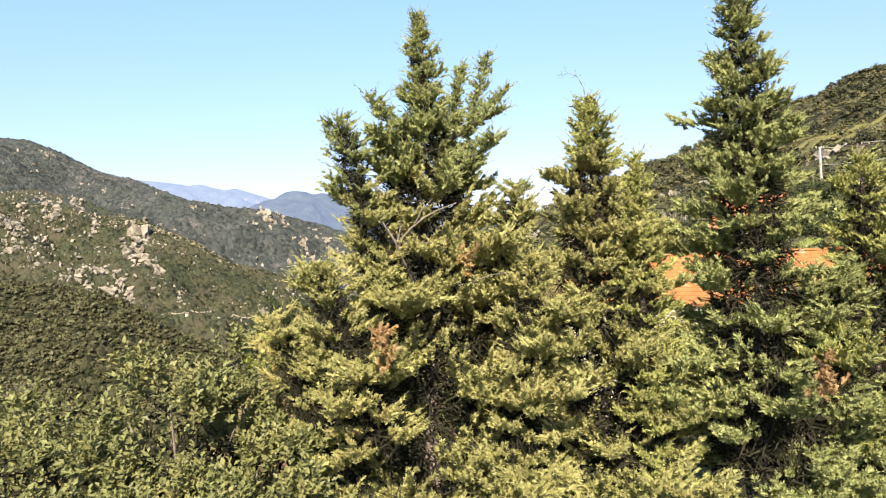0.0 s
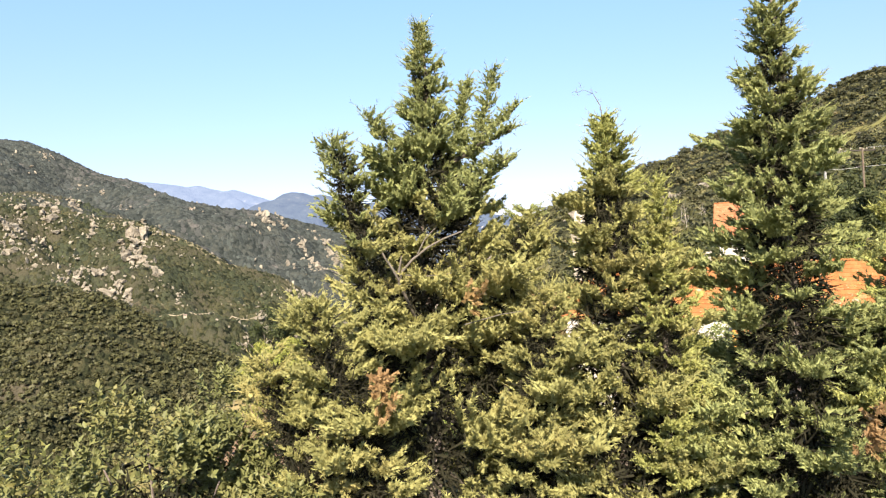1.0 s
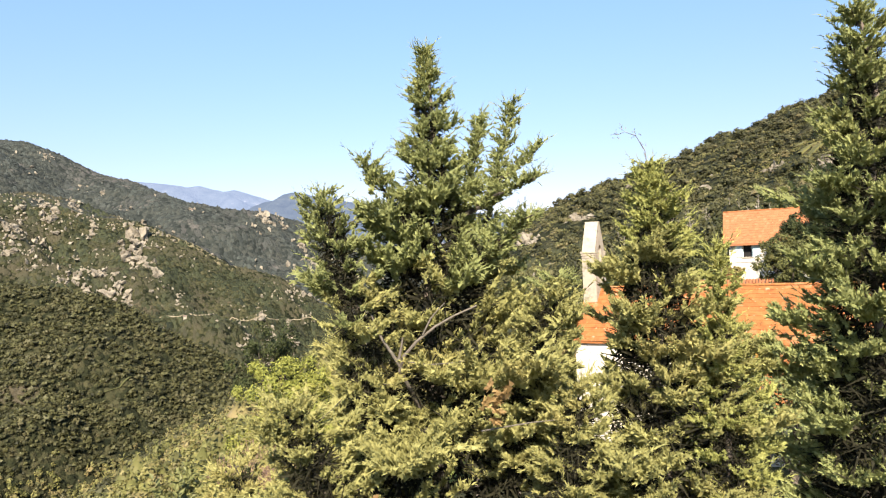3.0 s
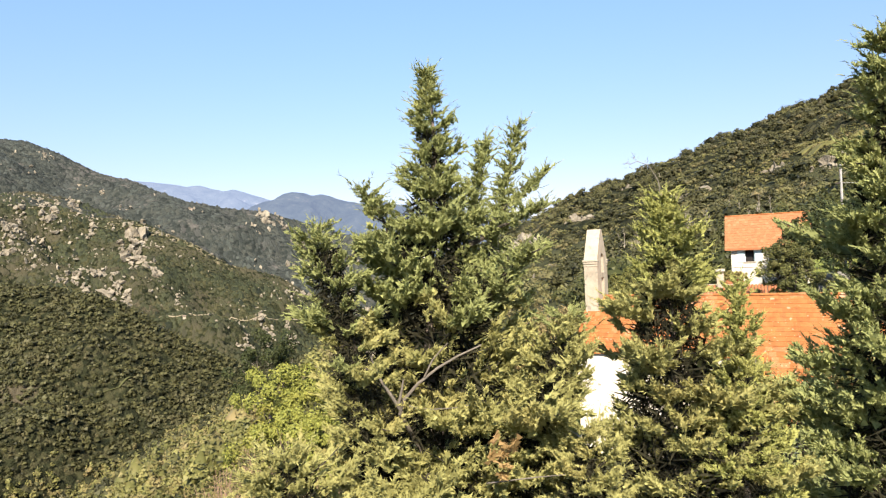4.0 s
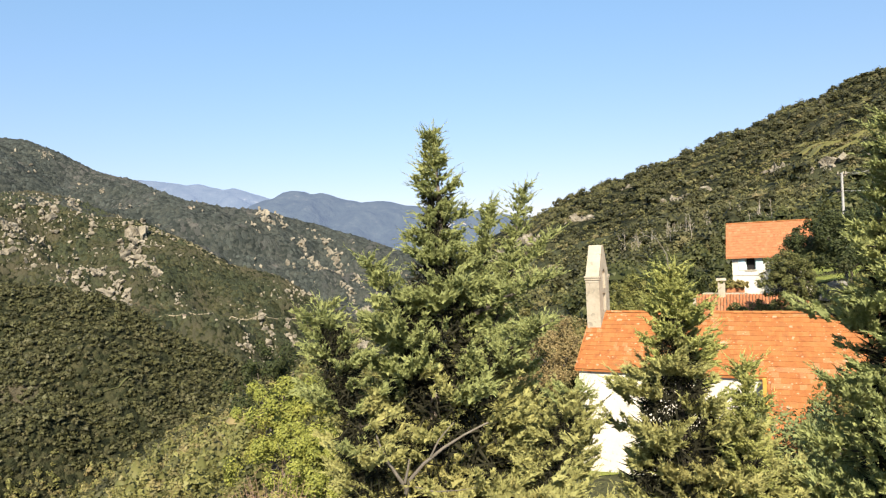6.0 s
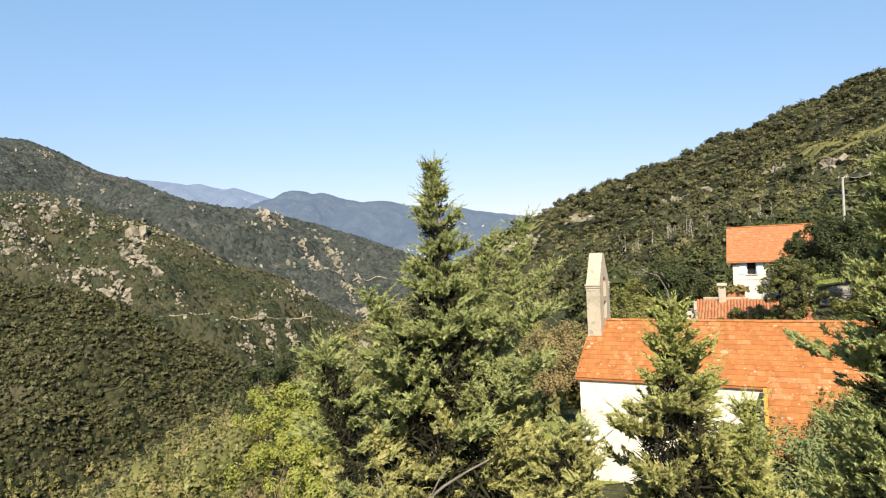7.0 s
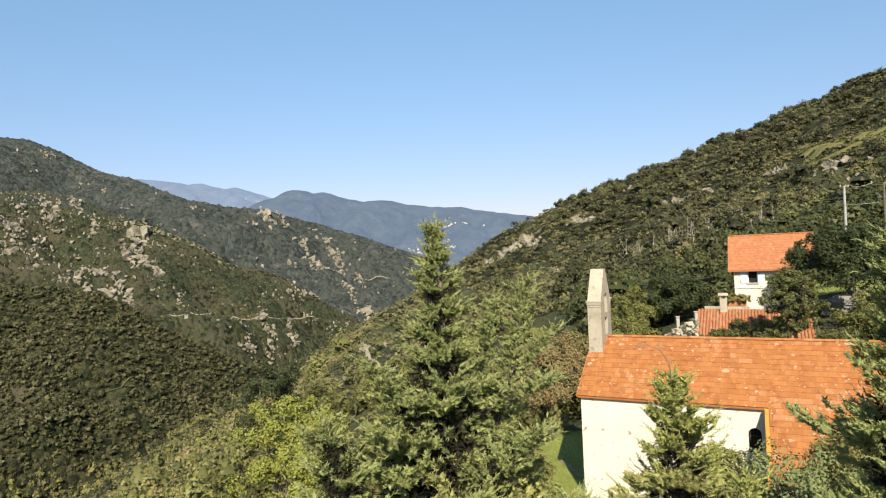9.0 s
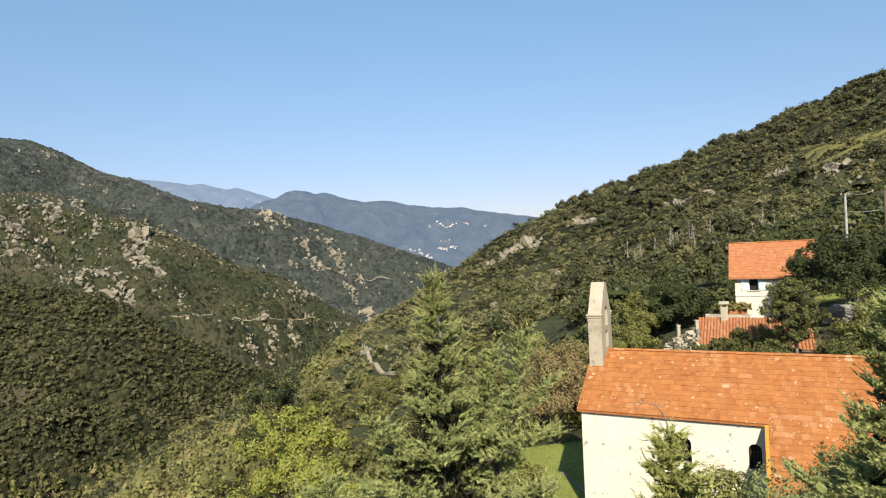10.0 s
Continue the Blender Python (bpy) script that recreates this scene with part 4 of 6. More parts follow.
# aisle under the same slope
AX = BREAK + 0.2
part("aisle_wall", box((AX, -AISLE + 0.25, -1.5), (NAVE, -AISLE + 0.7, EAVE - AISLE * PITCH + 0.0)), PLASTER, church)
part("aisle_wall", prism([(-AISLE + 0.71, -1.5), (-0.01, -1.5), (-0.01, EAVE - 0.1), (-AISLE + 0.71, EAVE - (AISLE - 0.5) * PITCH - 0.1)], AX, AX + 0.45, "yz"), TILE_LICHEN, church, "side wall stained orange by lichen")



def roof_z(v):
    return EAVE + PITCH * (v if v < WIDE / 2 else WIDE - v)


def slab(u0, u1, v0, v1, thick=0.1, lift=-0.06):
    pts = [(v0, roof_z(v0) + lift), (v1, roof_z(v1) + lift), (v1, roof_z(v1) + lift - thick), (v0, roof_z(v0) + lift - thick)]
    return prism(pts, u0, u1, "yz")


part("roof", slab(-0.12, NAVE + 0.15, -0.14, WIDE / 2), TILE, church, "orange clay tile roof")
part("roof_back", slab(-0.12, NAVE + 0.15, WIDE / 2, WIDE + 0.25), TILE, church)
part("aisle_roof", slab(BREAK, NAVE + 0.15, -AISLE, -0.141), TILE, church)
part("rake_edge", prism([(-0.16, roof_z(-0.16) + 0.01), (WIDE / 2, roof_z(WIDE / 2) + 0.01), (WIDE / 2, roof_z(WIDE / 2) - 0.12), (-0.16, roof_z(-0.16) - 0.12)], -0.17, -0.125, "yz"), TILE, church)

# bell wall over the west end
bell = tagged(new("bell_tower"), "pale rendered bell gable wall with sloping shoulders", "bell tower")
bell.matrix_world = church.matrix_world.copy()
T0, T1, TV0, TV1, TSH, TTOP = -0.12, 0.56, 2.45, 4.75, 9.1, 10.72
mid = (TV0 + TV1) / 2


def bell_body():
    bm = bmesh.new()
    z0 = EAVE + 1.2
    o0, o1 = mid - 0.32, mid + 0.32          # upper opening
    add_box(bm, (T0, TV0, z0), (T1, o0, TSH))
    add_box(bm, (T0, o1, z0), (T1, TV1, TSH))
    add_box(bm, (T0, o0, z0), (T1, o1, 7.3))
    add_box(bm, (T0, o0, 8.2), (T1, o1, 8.45))
    pts = [(TV0, TSH), (o0, TSH), (o0, 9.15)]
    pts += [(mid - 0.32 * math.cos(a), 9.15 + 0.32 * math.sin(a)) for a in np.linspace(0.3, math.pi - 0.3, 6)]
    pts += [(o1, 9.15), (o1, TSH), (TV1, TSH), (mid + 0.16, TTOP), (mid - 0.16, TTOP)]
    top = prism(pts, T0, T1, "yz")
    me = bpy.data.meshes.new("tmp")
    top.to_mesh(me)
    top.free()
    bm.from_mesh(me)
    bpy.data.meshes.remove(me)
    return bm


part("bell_wall", bell_body(), STONE, bell)
for z, o in ((TSH - 0.30, 0.02), (TSH - 0.17, 0.04), (TSH - 0.05, 0.065)):
    part("cornice", box((T0 - o, TV0 - o, z), (T1 + o, TV0 + 0.25, z + 0.09), 0.01), STONE, bell)
    part("cornice", box((T0 - o, TV1 - 0.25, z), (T1 + o, TV1 + o, z + 0.09), 0.01), STONE, bell)

# ---- houses on the slope above ----
house = tagged(new("house"), "two-storey white house with orange tile roof", "house")
house.matrix_world = frame_at(27.05, 60.2, 8.0)
HL, HW, HE, HP = 6.4, 6.0, 4.05, 0.95
HWIN = (1.15, 1.95, 2.45, 3.75)


def rect_wall(length, z1, hole, thick=0.4):
    bm = bmesh.new()
    u0, u1, h0, h1 = hole
    add_box(bm, (0, 0, -1), (u0, thick, z1))
    add_box(bm, (u1, 0, -1), (length, thick, z1))
    add_box(bm, (u0, 0, -1), (u1, thick, h0))
    add_box(bm, (u0, 0, h1), (u1, thick, z1))
    bmesh.ops.remove_doubles(bm, verts=bm.verts[:], dist=0.0005)
    return bm


part("wall", rect_wall(HL, HE, HWIN), PLASTER, house)
part("wall", box((0, HW - 0.4, -1), (HL, HW, HE)), PLASTER, house)
for u in (0, HL - 0.4):
    part("gable_wall", prism([(0.41, -1), (HW - 0.41, -1), (HW - 0.41, HE + 0.2), (HW / 2, HE + HP * HW / 2 - 0.1), (0.41, HE + 0.2)], u, u + 0.4, "yz"), PLASTER, house)
hw = part("window", box((HWIN[0], 0.28, HWIN[2]), (HWIN[1], 0.3, HWIN[3])), DARK, house, "dark open window")
part("window_frame", box((HWIN[0], 0.2, HWIN[2]), (HWIN[0] + 0.06, 0.27, HWIN[3])), SHUTTER, hw)
part("window_frame", box((HWIN[1] - 0.06, 0.2, HWIN[2]), (HWIN[1], 0.27, HWIN[3])), SHUTTER, hw)
part("window_sill", box((HWIN[0] - 0.1, -0.08, HWIN[2] - 0.09), (HWIN[1] + 0.1, 0.2, HWIN[2] - 0.005)), STONE, hw)
for u in (HWIN[0] - 0.62, HWIN[1] + 0.02):
    sh = part("shutter", box((u, -0.05, HWIN[2]), (u + 0.6, -0.012, HWIN[3]), 0.006), SHUTTER, house, "open pale blue shutter")
    for z in (HWIN[2] + 0.2, HWIN[3] - 0.25):
        part("batten", box((u + 0.03, -0.075, z), (u + 0.57, -0.052, z + 0.08)), SHUTTER, sh)


def house_slab(v0, v1, u0, u1, lift=0.0):
    f = lambda v: HE + HP * (v if v <= HW / 2 else HW - v) + lift
    return prism([(v0, f(v0)), (v1, f(v1)), (v1, f(v1) - 0.14), (v0, f(v0) - 0.14)], u0, u1, "yz")


part("roof", house_slab(-0.4, HW / 2, -0.5, HL + 0.35), TILE_HOUSE, house, "orange clay tile roof")
part("roof_back", house_slab(HW / 2, HW + 0.4, -0.5, HL + 0.35), TILE_HOUSE, house)

part("string_course", box((0.0, -0.06, 1.95), (HL, -0.004, 2.07)), PLASTER, house)

# raised terrace before the house, with a planted trough on it
terrace = tagged(new("terrace_wall"), "rendered retaining wall of the house terrace", "wall", "", "structure")
terrace.matrix_world = house.matrix_world.copy()
part("wall", box((-2.4, -4.0, -2.6), (1.2, -3.3, 0.62), 0.03), STONE, terrace)
trough = tagged(new("planter"), "terracotta trough planted with low green shrubs", "planter")
trough.matrix_world = house.matrix_world @ Matrix.Translation((0, 0, 0.62))
part("trough", box((-1.0, -3.95, 0.0), (1.0, -3.4, 0.42), 0.03), TILE_HOUSE, trough)
part("soil", box((-0.93, -3.88, 0.422), (0.93, -3.47, 0.44)), DARK, trough)
rng_p = np.random.RandomState(66)
leaf_part("foliage", np.concatenate([crown_tris((u, -3.75, 0.6), (0.55, 0.5, 0.42), 34, 30, 0.13, rng_p) for u in (-1.3, -0.75, -0.2, 0.35, 0.8)]), MID, trough)

shed = tagged(new("shed"), "low outbuilding with barrel tile roof", "shed")
shed.matrix_world = frame_at(19.9, 51.6, 4.6)
SL, SW, SE, SP = 7.9, 3.2, 2.35, 0.55
part("wall", box((0, 0, -1.5), (SL, 0.35, SE - 0.08)), PLASTER, shed)
part("wall", box((0, SW - 0.35, -1.5), (SL, SW, SE + SP * SW - 0.3)), PLASTER, shed)
for u in (0, SL - 0.35):
    part("wall", prism([(0.36, -1.5), (SW - 0.36, -1.5), (SW - 0.36, SE + SP * (SW - 0.36) - 0.25), (0.36, SE)], u, u + 0.35, "yz"), PLASTER, shed)
part("roof", prism([(-0.3, SE - 0.05 - 0.3 * SP), (SW + 0.1, SE - 0.05 + SP * (SW + 0.1)), (SW + 0.1, SE - 0.15 + SP * (SW + 0.1)), (-0.3, SE - 0.15 - 0.3 * SP)], -0.2, SL + 0.2, "yz"), TIMBER, shed)
chim = tagged(new("chimney"), "squat rendered chimney with a flat cap", "chimney")
chim.matrix_world = shed.matrix_world.copy()
part("stack", box((1.5, 2.85, 3.2), (2.05, 3.4, 5.05), 0.02), STONE, chim)
part("cap", prism([(2.75, 5.3), (3.5, 5.3), (3.5, 5.36), (3.125, 5.52), (2.75, 5.36)], 1.4, 2.15, "yz"), STONE, chim)
for u in (1.52, 1.93):
    part("cap_post", box((u, 2.9, 5.05), (u + 0.1, 3.35, 5.3)), STONE, chim)

# ---- middle-distance trees ----
def mid_tree(kind, label, x, y, top, r, material, seed, clumps=70, leaves=34, leaf=0.3, low=-0.35, clump=1.0):
    return broad_tree(kind, label, (x, y), top, r, material, seed, clumps, leaves, leaf, "tree", "", low, BARK, clump)


mid_tree("lime_tree", "bright lime-green broadleaf tree on the slope", -9.6, 40.5, 5.3, 3.2, LIME, 31, 75, 210, 0.18, clump=0.72)
mid_tree("lime_tree", "bright lime-green broadleaf tree on the slope", -7.4, 38.0, 2.9, 2.5, LIME, 32, 55, 200, 0.17, clump=0.8)
mid_tree("oak_tree", "dark evergreen oak with an open top", -11.9, 43.5, 7.2, 2.1, OAK, 33, 50, 150, 0.17, clump=0.85)
mid_tree("brown_tree", "brown-leaved tree beside the chapel", 8.0, 50.5, 7.7, 2.7, BROWN, 34, 140, 80, 0.18)
mid_tree("oak_tree", "large dark evergreen oak by the house", 33.7, 53.5, 14.8, 4.5, OAK, 35, 110, 260, 0.22, low=-0.12, clump=0.75)
mid_tree("oak_tree", "dark evergreen oak beside the outbuilding", 24.7, 46.5, 12.0, 1.6, OLIVE_OAK, 36, 120, 80, 0.17, -0.95, clump=0.75)
mid_tree("oak_tree", "dark evergreen oak behind the house", 22.8, 64.0, 11.0, 2.8, OAK, 37, 80, 130, 0.25)
mid_tree("oak_tree", "pale green tree behind the bell gable", 15.3, 54.0, 8.4, 1.9, MID, 38, 60, 110, 0.2)

mid_tree("young_tree", "light green bushy tree below the big oak", 30.6, 45.5, 10.0, 2.5, MID, 45, 90, 120, 0.18)
mid_tree("young_tree", "young yellow-green tree behind the chapel", 18.6, 63.0, 10.0, 2.0, MID, 39, 60, 100, 0.2)
mid_tree("young_tree", "slim light green tree on the slope", 9.6, 72.0, 5.6, 1.2, JUNIPER_LIGHT, 40, 60, 60, 0.18)

for x, y, top, r, seed in ((22.5, 50.2, 8.25, 1.0, 171), (24.4, 49.4, 8.5, 1.1, 172), (21.0, 50.4, 7.6, 0.7, 173)):
    leafy_bush("dusty green shrub against the outbuilding", x, y, top, r, OLIVE_OAK if seed % 2 else MID, seed, 60, 60, 0.13)
leafy_bush("bushy olive shrub at the edge of the lawn", 2.3, 25.5, 6.9, 1.2, MID, 140, 90, 90, 0.12)
leafy_bush("bushy olive shrub at the edge of the lawn", 0.9, 27.5, 6.4, 1.5, MID, 141, 90, 90, 0.12)

for i, (x, y, top, r) in enumerate(((18.2, 47.0, 7.5, 1.0), (20.2, 46.0, 7.3, 1.1), (22.4, 45.4, 7.9, 1.3), (26.8, 45.0, 8.2, 1.3), (28.8, 46.2, 8.0, 1.2))):
    leafy_bush("dusty green shrub between the chapel and the outbuilding", x, y, top, r, OLIVE_OAK, 160 + i, 60, 60, 0.15)

# shrubs along the foot of the chapel's aisle
for i, (x, y, top, r) in enumerate(((7.6, 20.5, 7.4, 1.3), (9.6, 20.0, 8.3, 1.5), (11.4, 19.6, 8.6, 1.6), (13.6, 19.0, 8.8, 1.8), (8.6, 22.5, 7.2, 1.3), (12.4, 21.2, 8.2, 1.5))):
    leafy_bush("feathery green shrub in front of the chapel", x, y, top, r, JUNIPER_GREEN if i % 2 else MID, 120 + i, 110, 70, 0.12)

# ---- woods on the slopes ----
def woods(name, label, n, xr, yr, size, seed, material, leaves=40, keep=None, leaf=0.5, flat=1.0, lobes=4):
    """Crowns scattered over a stretch of hillside, joined into one thing: each a few rounded lobes
    of many leaf clumps over a closed heart, darkened as if shaded. Without leaves: low cushions of far scrub."""
    rng = np.random.RandomState(seed)
    x, y = rng.uniform(*xr, n), rng.uniform(*yr, n)
    ok = np.ones(n, bool) if keep is None else keep(x, y)
    x, y = x[ok], y[ok]
    z = height(x, y)
    n = len(x)
    r = size * rng.lognormal(0, 0.3, n)
    tall = flat * rng.uniform(0.7, 1.3, n)
    foot = np.stack([x, y, z + r * tall * (0.3 if leaves else -0.12)], 1)
    stretch = np.stack([np.ones(n), np.ones(n), tall], 1)
    ld = unit(rng.normal(size=(n, lobes, 3)) + np.array([0, 0, 0.35]))
    ld[:, :, 2] = np.abs(ld[:, :, 2]) * 0.9
    ld[:, 0] = np.array([0, 0, 0.6])
    lc = ld * (r * (0.5 if leaves else 0.0))[:, None, None]
    lr = r[:, None] * rng.uniform(0.4, 0.62, (n, lobes)) * (1.0 if leaves else 1.8)
    az = np.linspace(0, 2 * np.pi, 6, endpoint=False)
    dome = np.concatenate([[[0, 0, 1.0]], np.stack([np.cos(az), np.sin(az), np.full(6, 0.1)], 1)])
    faces = [(0, 1 + k, 1 + (k + 1) % 6) for k in range(6)]
    dv = dome * rng.uniform(0.6, 1.25, (n, lobes, 7, 1)) * (lr * (0.6 if leaves else 1.0))[:, :, None, None] + lc[:, :, None]
    dv = (dv * stretch[:, None, None] + foot[:, None, None]).reshape(-1, 3)
    if not leaves:                                # far cushions hug the slope all round
        dv[:, 2] = height(dv[:, 0], dv[:, 1]) - 0.15 + np.tile([1.0] + [0.0] * 6, n * lobes) * np.repeat(np.repeat(0.85 * r * tall, lobes), 7)
    df = (np.array(faces)[None] + 7 * np.arange(n * lobes)[:, None, None]).reshape(-1, 3)
    # leaf clumps
    pick = rng.randint(0, lobes, (n, leaves))
    d = unit(rng.normal(size=(n, leaves, 3)) + np.array([0, -0.25, 0.5]))
    p = np.take_along_axis(lc, pick[:, :, None].repeat(3, 2), 1) + d * (np.take_along_axis(lr, pick, 1) * rng.uniform(0.8, 1.08, (n, leaves)))[:, :, None]
    p = (p * stretch[:, None] + foot[:, None]).reshape(-1, 3)
    d = d.reshape(-1, 3)
    nn = unit(d + 0.28 * rng.normal(size=d.shape))
    a = unit(np.cross(nn, unit(rng.normal(size=nn.shape))))
    b = np.cross(nn, a)
    sz = (leaf * np.repeat(np.clip(r / size, 0.75, 1.35), leaves) * rng.uniform(0.55, 1.3, len(p)))[:, None]
    lv = np.stack([p - a * sz * 0.5 - b * sz * 0.4, p + a * sz * 0.5 - b * sz * 0.4, p + b * sz * 0.6], 1).reshape(-1, 3)
    v = np.concatenate([dv, lv]).astype(np.float32)
    f = np.concatenate([df, len(dv) + np.arange(len(lv)).reshape(-1, 3)]).astype(np.int32)
    me = bpy.data.meshes.new(name)
    me.vertices.add(len(v))
    me.vertices.foreach_set("co", v.reshape(-1))
    me.loops.add(f.size)
    me.loops.foreach_set("vertex_index", f.reshape(-1))
    me.polygons.add(len(f))
    me.polygons.foreach_set("loop_start", np.arange(0, f.size, 3, dtype=np.int32))
    if not leaves:
        me.polygons.foreach_set("use_smooth", np.ones(len(f), dtype=bool))
    me.update(calc_edges=True)
    me.materials.append(material)
    tone = rng.uniform(0, 1, n)
    which = me.attributes.new("tree", "FLOAT", "FACE")
    # hearts get 0.3 of the tone, shade between leaves put into the colour
    which.data.foreach_set("value", np.concatenate([np.repeat(tone * (0.3 if leaves else 1.0), 6 * lobes), np.repeat(tone, leaves)]).astype(np.float32))
    return tagged(new(name, me), label, "woods", kind="stuff")


def in_view(x, y):
    return np.abs(x) < 0.77 * y + 18


def off_site(x, y):
    """Keep the chapel, the houses and their yard clear."""
    u = (x - 6.09) * U.x + (y - 31.95) * U.y
    v = (x - 6.09) * V.x + (y - 31.95) * V.y
    chapel = (u > -5) & (u < 20) & (v > -5) & (v < 10)
    yard = (x > 16) & (x < 40) & (y > 46) & (y < 66)
    front = (y < 30) & (x > -4) & (x < 20)
    clearing = (np.abs(x - 38.8) < 5.5) & (np.abs(y - 65.5) < 7.5)
    return ~(chapel | yard | front | clearing)


SCRUB_DARK = leaf_material("holm_oak_leaf", (0.014, 0.016, 0.007), (0.088, 0.087, 0.035), (0.104, 0.097, 0.046), 0.06, 0.05, 0.15, 0.55, True)
FOREST_OLIVE = leaf_material("forest_leaf", (0.032, 0.037, 0.015), (0.119, 0.115, 0.051), (0.136, 0.115, 0.058), 0.12, 0.03, 0.15, 0.55, True)
SCRUB_OLIVE = leaf_material("heath_leaf", (0.053, 0.057, 0.023), (0.174, 0.166, 0.064), (0.184, 0.154, 0.075), 0.12, 0.05, 0.2, 0.55, True)
CREST_BRUSH = leaf_material("dry_brush", (0.075, 0.068, 0.036), (0.15, 0.135, 0.075), (0.16, 0.13, 0.08), 0.12, 0.05, 0.0, 0.8, True)
# bluish grey with low contrast, distance haze mixed into the leaf colour
FAR_SCRUB = leaf_material("hazy_scrub_leaf", (0.0156, 0.0202, 0.0184), (0.0460, 0.0534, 0.0460), (0.0635, 0.0616, 0.0561), 0.1, 0.008, 0.0, 0.8, True, (3.0, 1.6))


def off_terraces(x, y):
    return ~((np.abs(x - 172) < 30) & (np.abs(y - 262) < 36) & (bumpy(x, y, 25, 77) < 0.7))


HERE = [(118, 296, 19, 11), (149, 272, 7, 7), (123, 196, 9, 6), (79, 334, 13, 8), (40, 363, 20, 11), (31, 359, 13, 7), (50, 347, 8, 6), (42, 234, 3, 3), (116, 376, 7, 4), (-21, 166, 2.5, 4), (139, 250, 7, 4)]
SPUR_TRACK = [(-37, 251), (-29, 212), (-21.5, 165), (-17.8, 143), (-14.9, 133), (-11.7, 125), (-8, 119)]


ACROSS = [
    (-402, 807, 34, 37), (-364, 769, 28, 20), (-419, 844, 19, 11), (-420, 706, 26, 14), (-409, 733, 26, 18), (-378, 717, 27, 17), (-362, 709, 14, 17), (-403, 698, 26, 12),
    (-511, 725, 23, 19), (-536, 752, 12, 25), (-547, 833, 31, 11), (-515, 859, 38, 17), (-552, 811, 13, 16), (-531, 820, 14, 17), (-524, 833, 20, 15), (-475, 835, 14, 25),
    (-321, 744, 9, 29), (-228, 774, 26, 14), (-230, 711, 24, 16), (-213, 744, 12, 19), (-195, 781, 16, 26)]
FIELD_TRACK = [(-280, 411), (-275, 424), (-275.7, 445), (-273.5, 461.7), (-263, 470), (-253.6, 476.6), (-243, 500), (-230, 518)]


def sight_lines_clear(x, y):
    """Crowns are left out along sight lines from the camera, so rocks and tracks show."""
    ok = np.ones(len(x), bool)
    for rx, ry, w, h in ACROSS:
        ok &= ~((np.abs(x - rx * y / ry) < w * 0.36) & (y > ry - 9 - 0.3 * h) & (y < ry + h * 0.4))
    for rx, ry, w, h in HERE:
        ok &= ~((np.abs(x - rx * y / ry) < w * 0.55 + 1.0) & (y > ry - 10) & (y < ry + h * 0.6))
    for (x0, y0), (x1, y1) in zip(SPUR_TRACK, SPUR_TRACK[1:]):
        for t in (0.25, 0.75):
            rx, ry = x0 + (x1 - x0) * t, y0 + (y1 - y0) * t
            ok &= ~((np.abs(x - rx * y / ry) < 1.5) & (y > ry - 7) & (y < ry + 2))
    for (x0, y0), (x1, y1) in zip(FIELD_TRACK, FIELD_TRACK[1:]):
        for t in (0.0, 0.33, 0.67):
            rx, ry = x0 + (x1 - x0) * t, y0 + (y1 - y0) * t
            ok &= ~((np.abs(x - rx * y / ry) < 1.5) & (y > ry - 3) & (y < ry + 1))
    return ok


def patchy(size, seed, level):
    return lambda x, y: in_view(x, y) & sight_lines_clear(x, y) & (bumpy(x, y, size, seed) + 0.5 * bumpy(x, y, size * 0.3, seed + 1) > level)


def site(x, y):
    return in_view(x, y) & off_site(x, y) & sight_lines_clear(x, y)


def heath(x, y):
    return slope(x, y) & (off_terraces(x, y) | (bumpy(x, y, 9, 78) > 0.25))


def dry_crest(x, y):
    return (np.abs(y - 855 - 0.03 * (x + 370)) < 11 + 5 * bumpy(x, y, 14, 93)) & (x > -465) & (x < -290)


def young_zone(x, y):
    """The foot of the opposite slope, grown over with young wood."""
    return y < 392 + 1.05 * (x + 274) + 9 * bumpy(x, y, 45, 83)


def open_flank(x, y):
    """Heath with few oaks, bounded by a sight line to fit the camera's view."""
    return (x < 0.19 * y + 0.035 * y * bumpy(x, y, 28, 91)) & (bumpy(x, y, 13, 92) > -0.55)


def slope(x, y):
    return in_view(x, y) & sight_lines_clear(x, y)


woods("scrub_woods", "mixed evergreen scrub on the near slopes", 850, (-50, 56), (36, 72), 1.4, 41, WOOD_MID, 140, site, 0.28)
woods("scrub_woods", "dark holm oaks on the near slopes", 420, (2, 90), (62, 125), 2.2, 46, WOOD_OAK, 220, lambda x, y: site(x, y) & ~open_flank(x, y), 0.36, 1, 6)
woods("scrub_woods", "olive scrub on the near slopes", 620, (-75, 90), (62, 125), 1.6, 49, WOOD_MID, 130, lambda x, y: site(x, y) & (x < 20 + 14 * bumpy(x, y, 30, 64)), 0.33)
woods("scrub_woods", "dark holm oaks on the lower hillside", 1000, (2, 180), (115, 215), 2.6, 52, SCRUB_DARK, 110, lambda x, y: patchy(40, 61, -0.4)(x, y) & ~open_flank(x, y), 0.52, 1, 6)
woods("scrub_woods", "olive-green heath on the lower hillside", 2000, (-60, 180), (115, 215), 1.6, 53, SCRUB_OLIVE, 44, slope, 0.46, 1, 3)
woods("scrub_woods", "dark holm oaks on the hillside", 4700, (0, 380), (210, 480), 2.8, 42, SCRUB_DARK, 66, lambda x, y: patchy(55, 61, -0.2)(x, y) & off_terraces(x, y) & ~open_flank(x, y), 0.78, 0.9, 5)
woods("scrub_woods", "olive-green heath on the hillside", 6000, (-60, 380), (210, 480), 1.8, 47, SCRUB_OLIVE, 24, heath, 0.68, 0.75, 2)
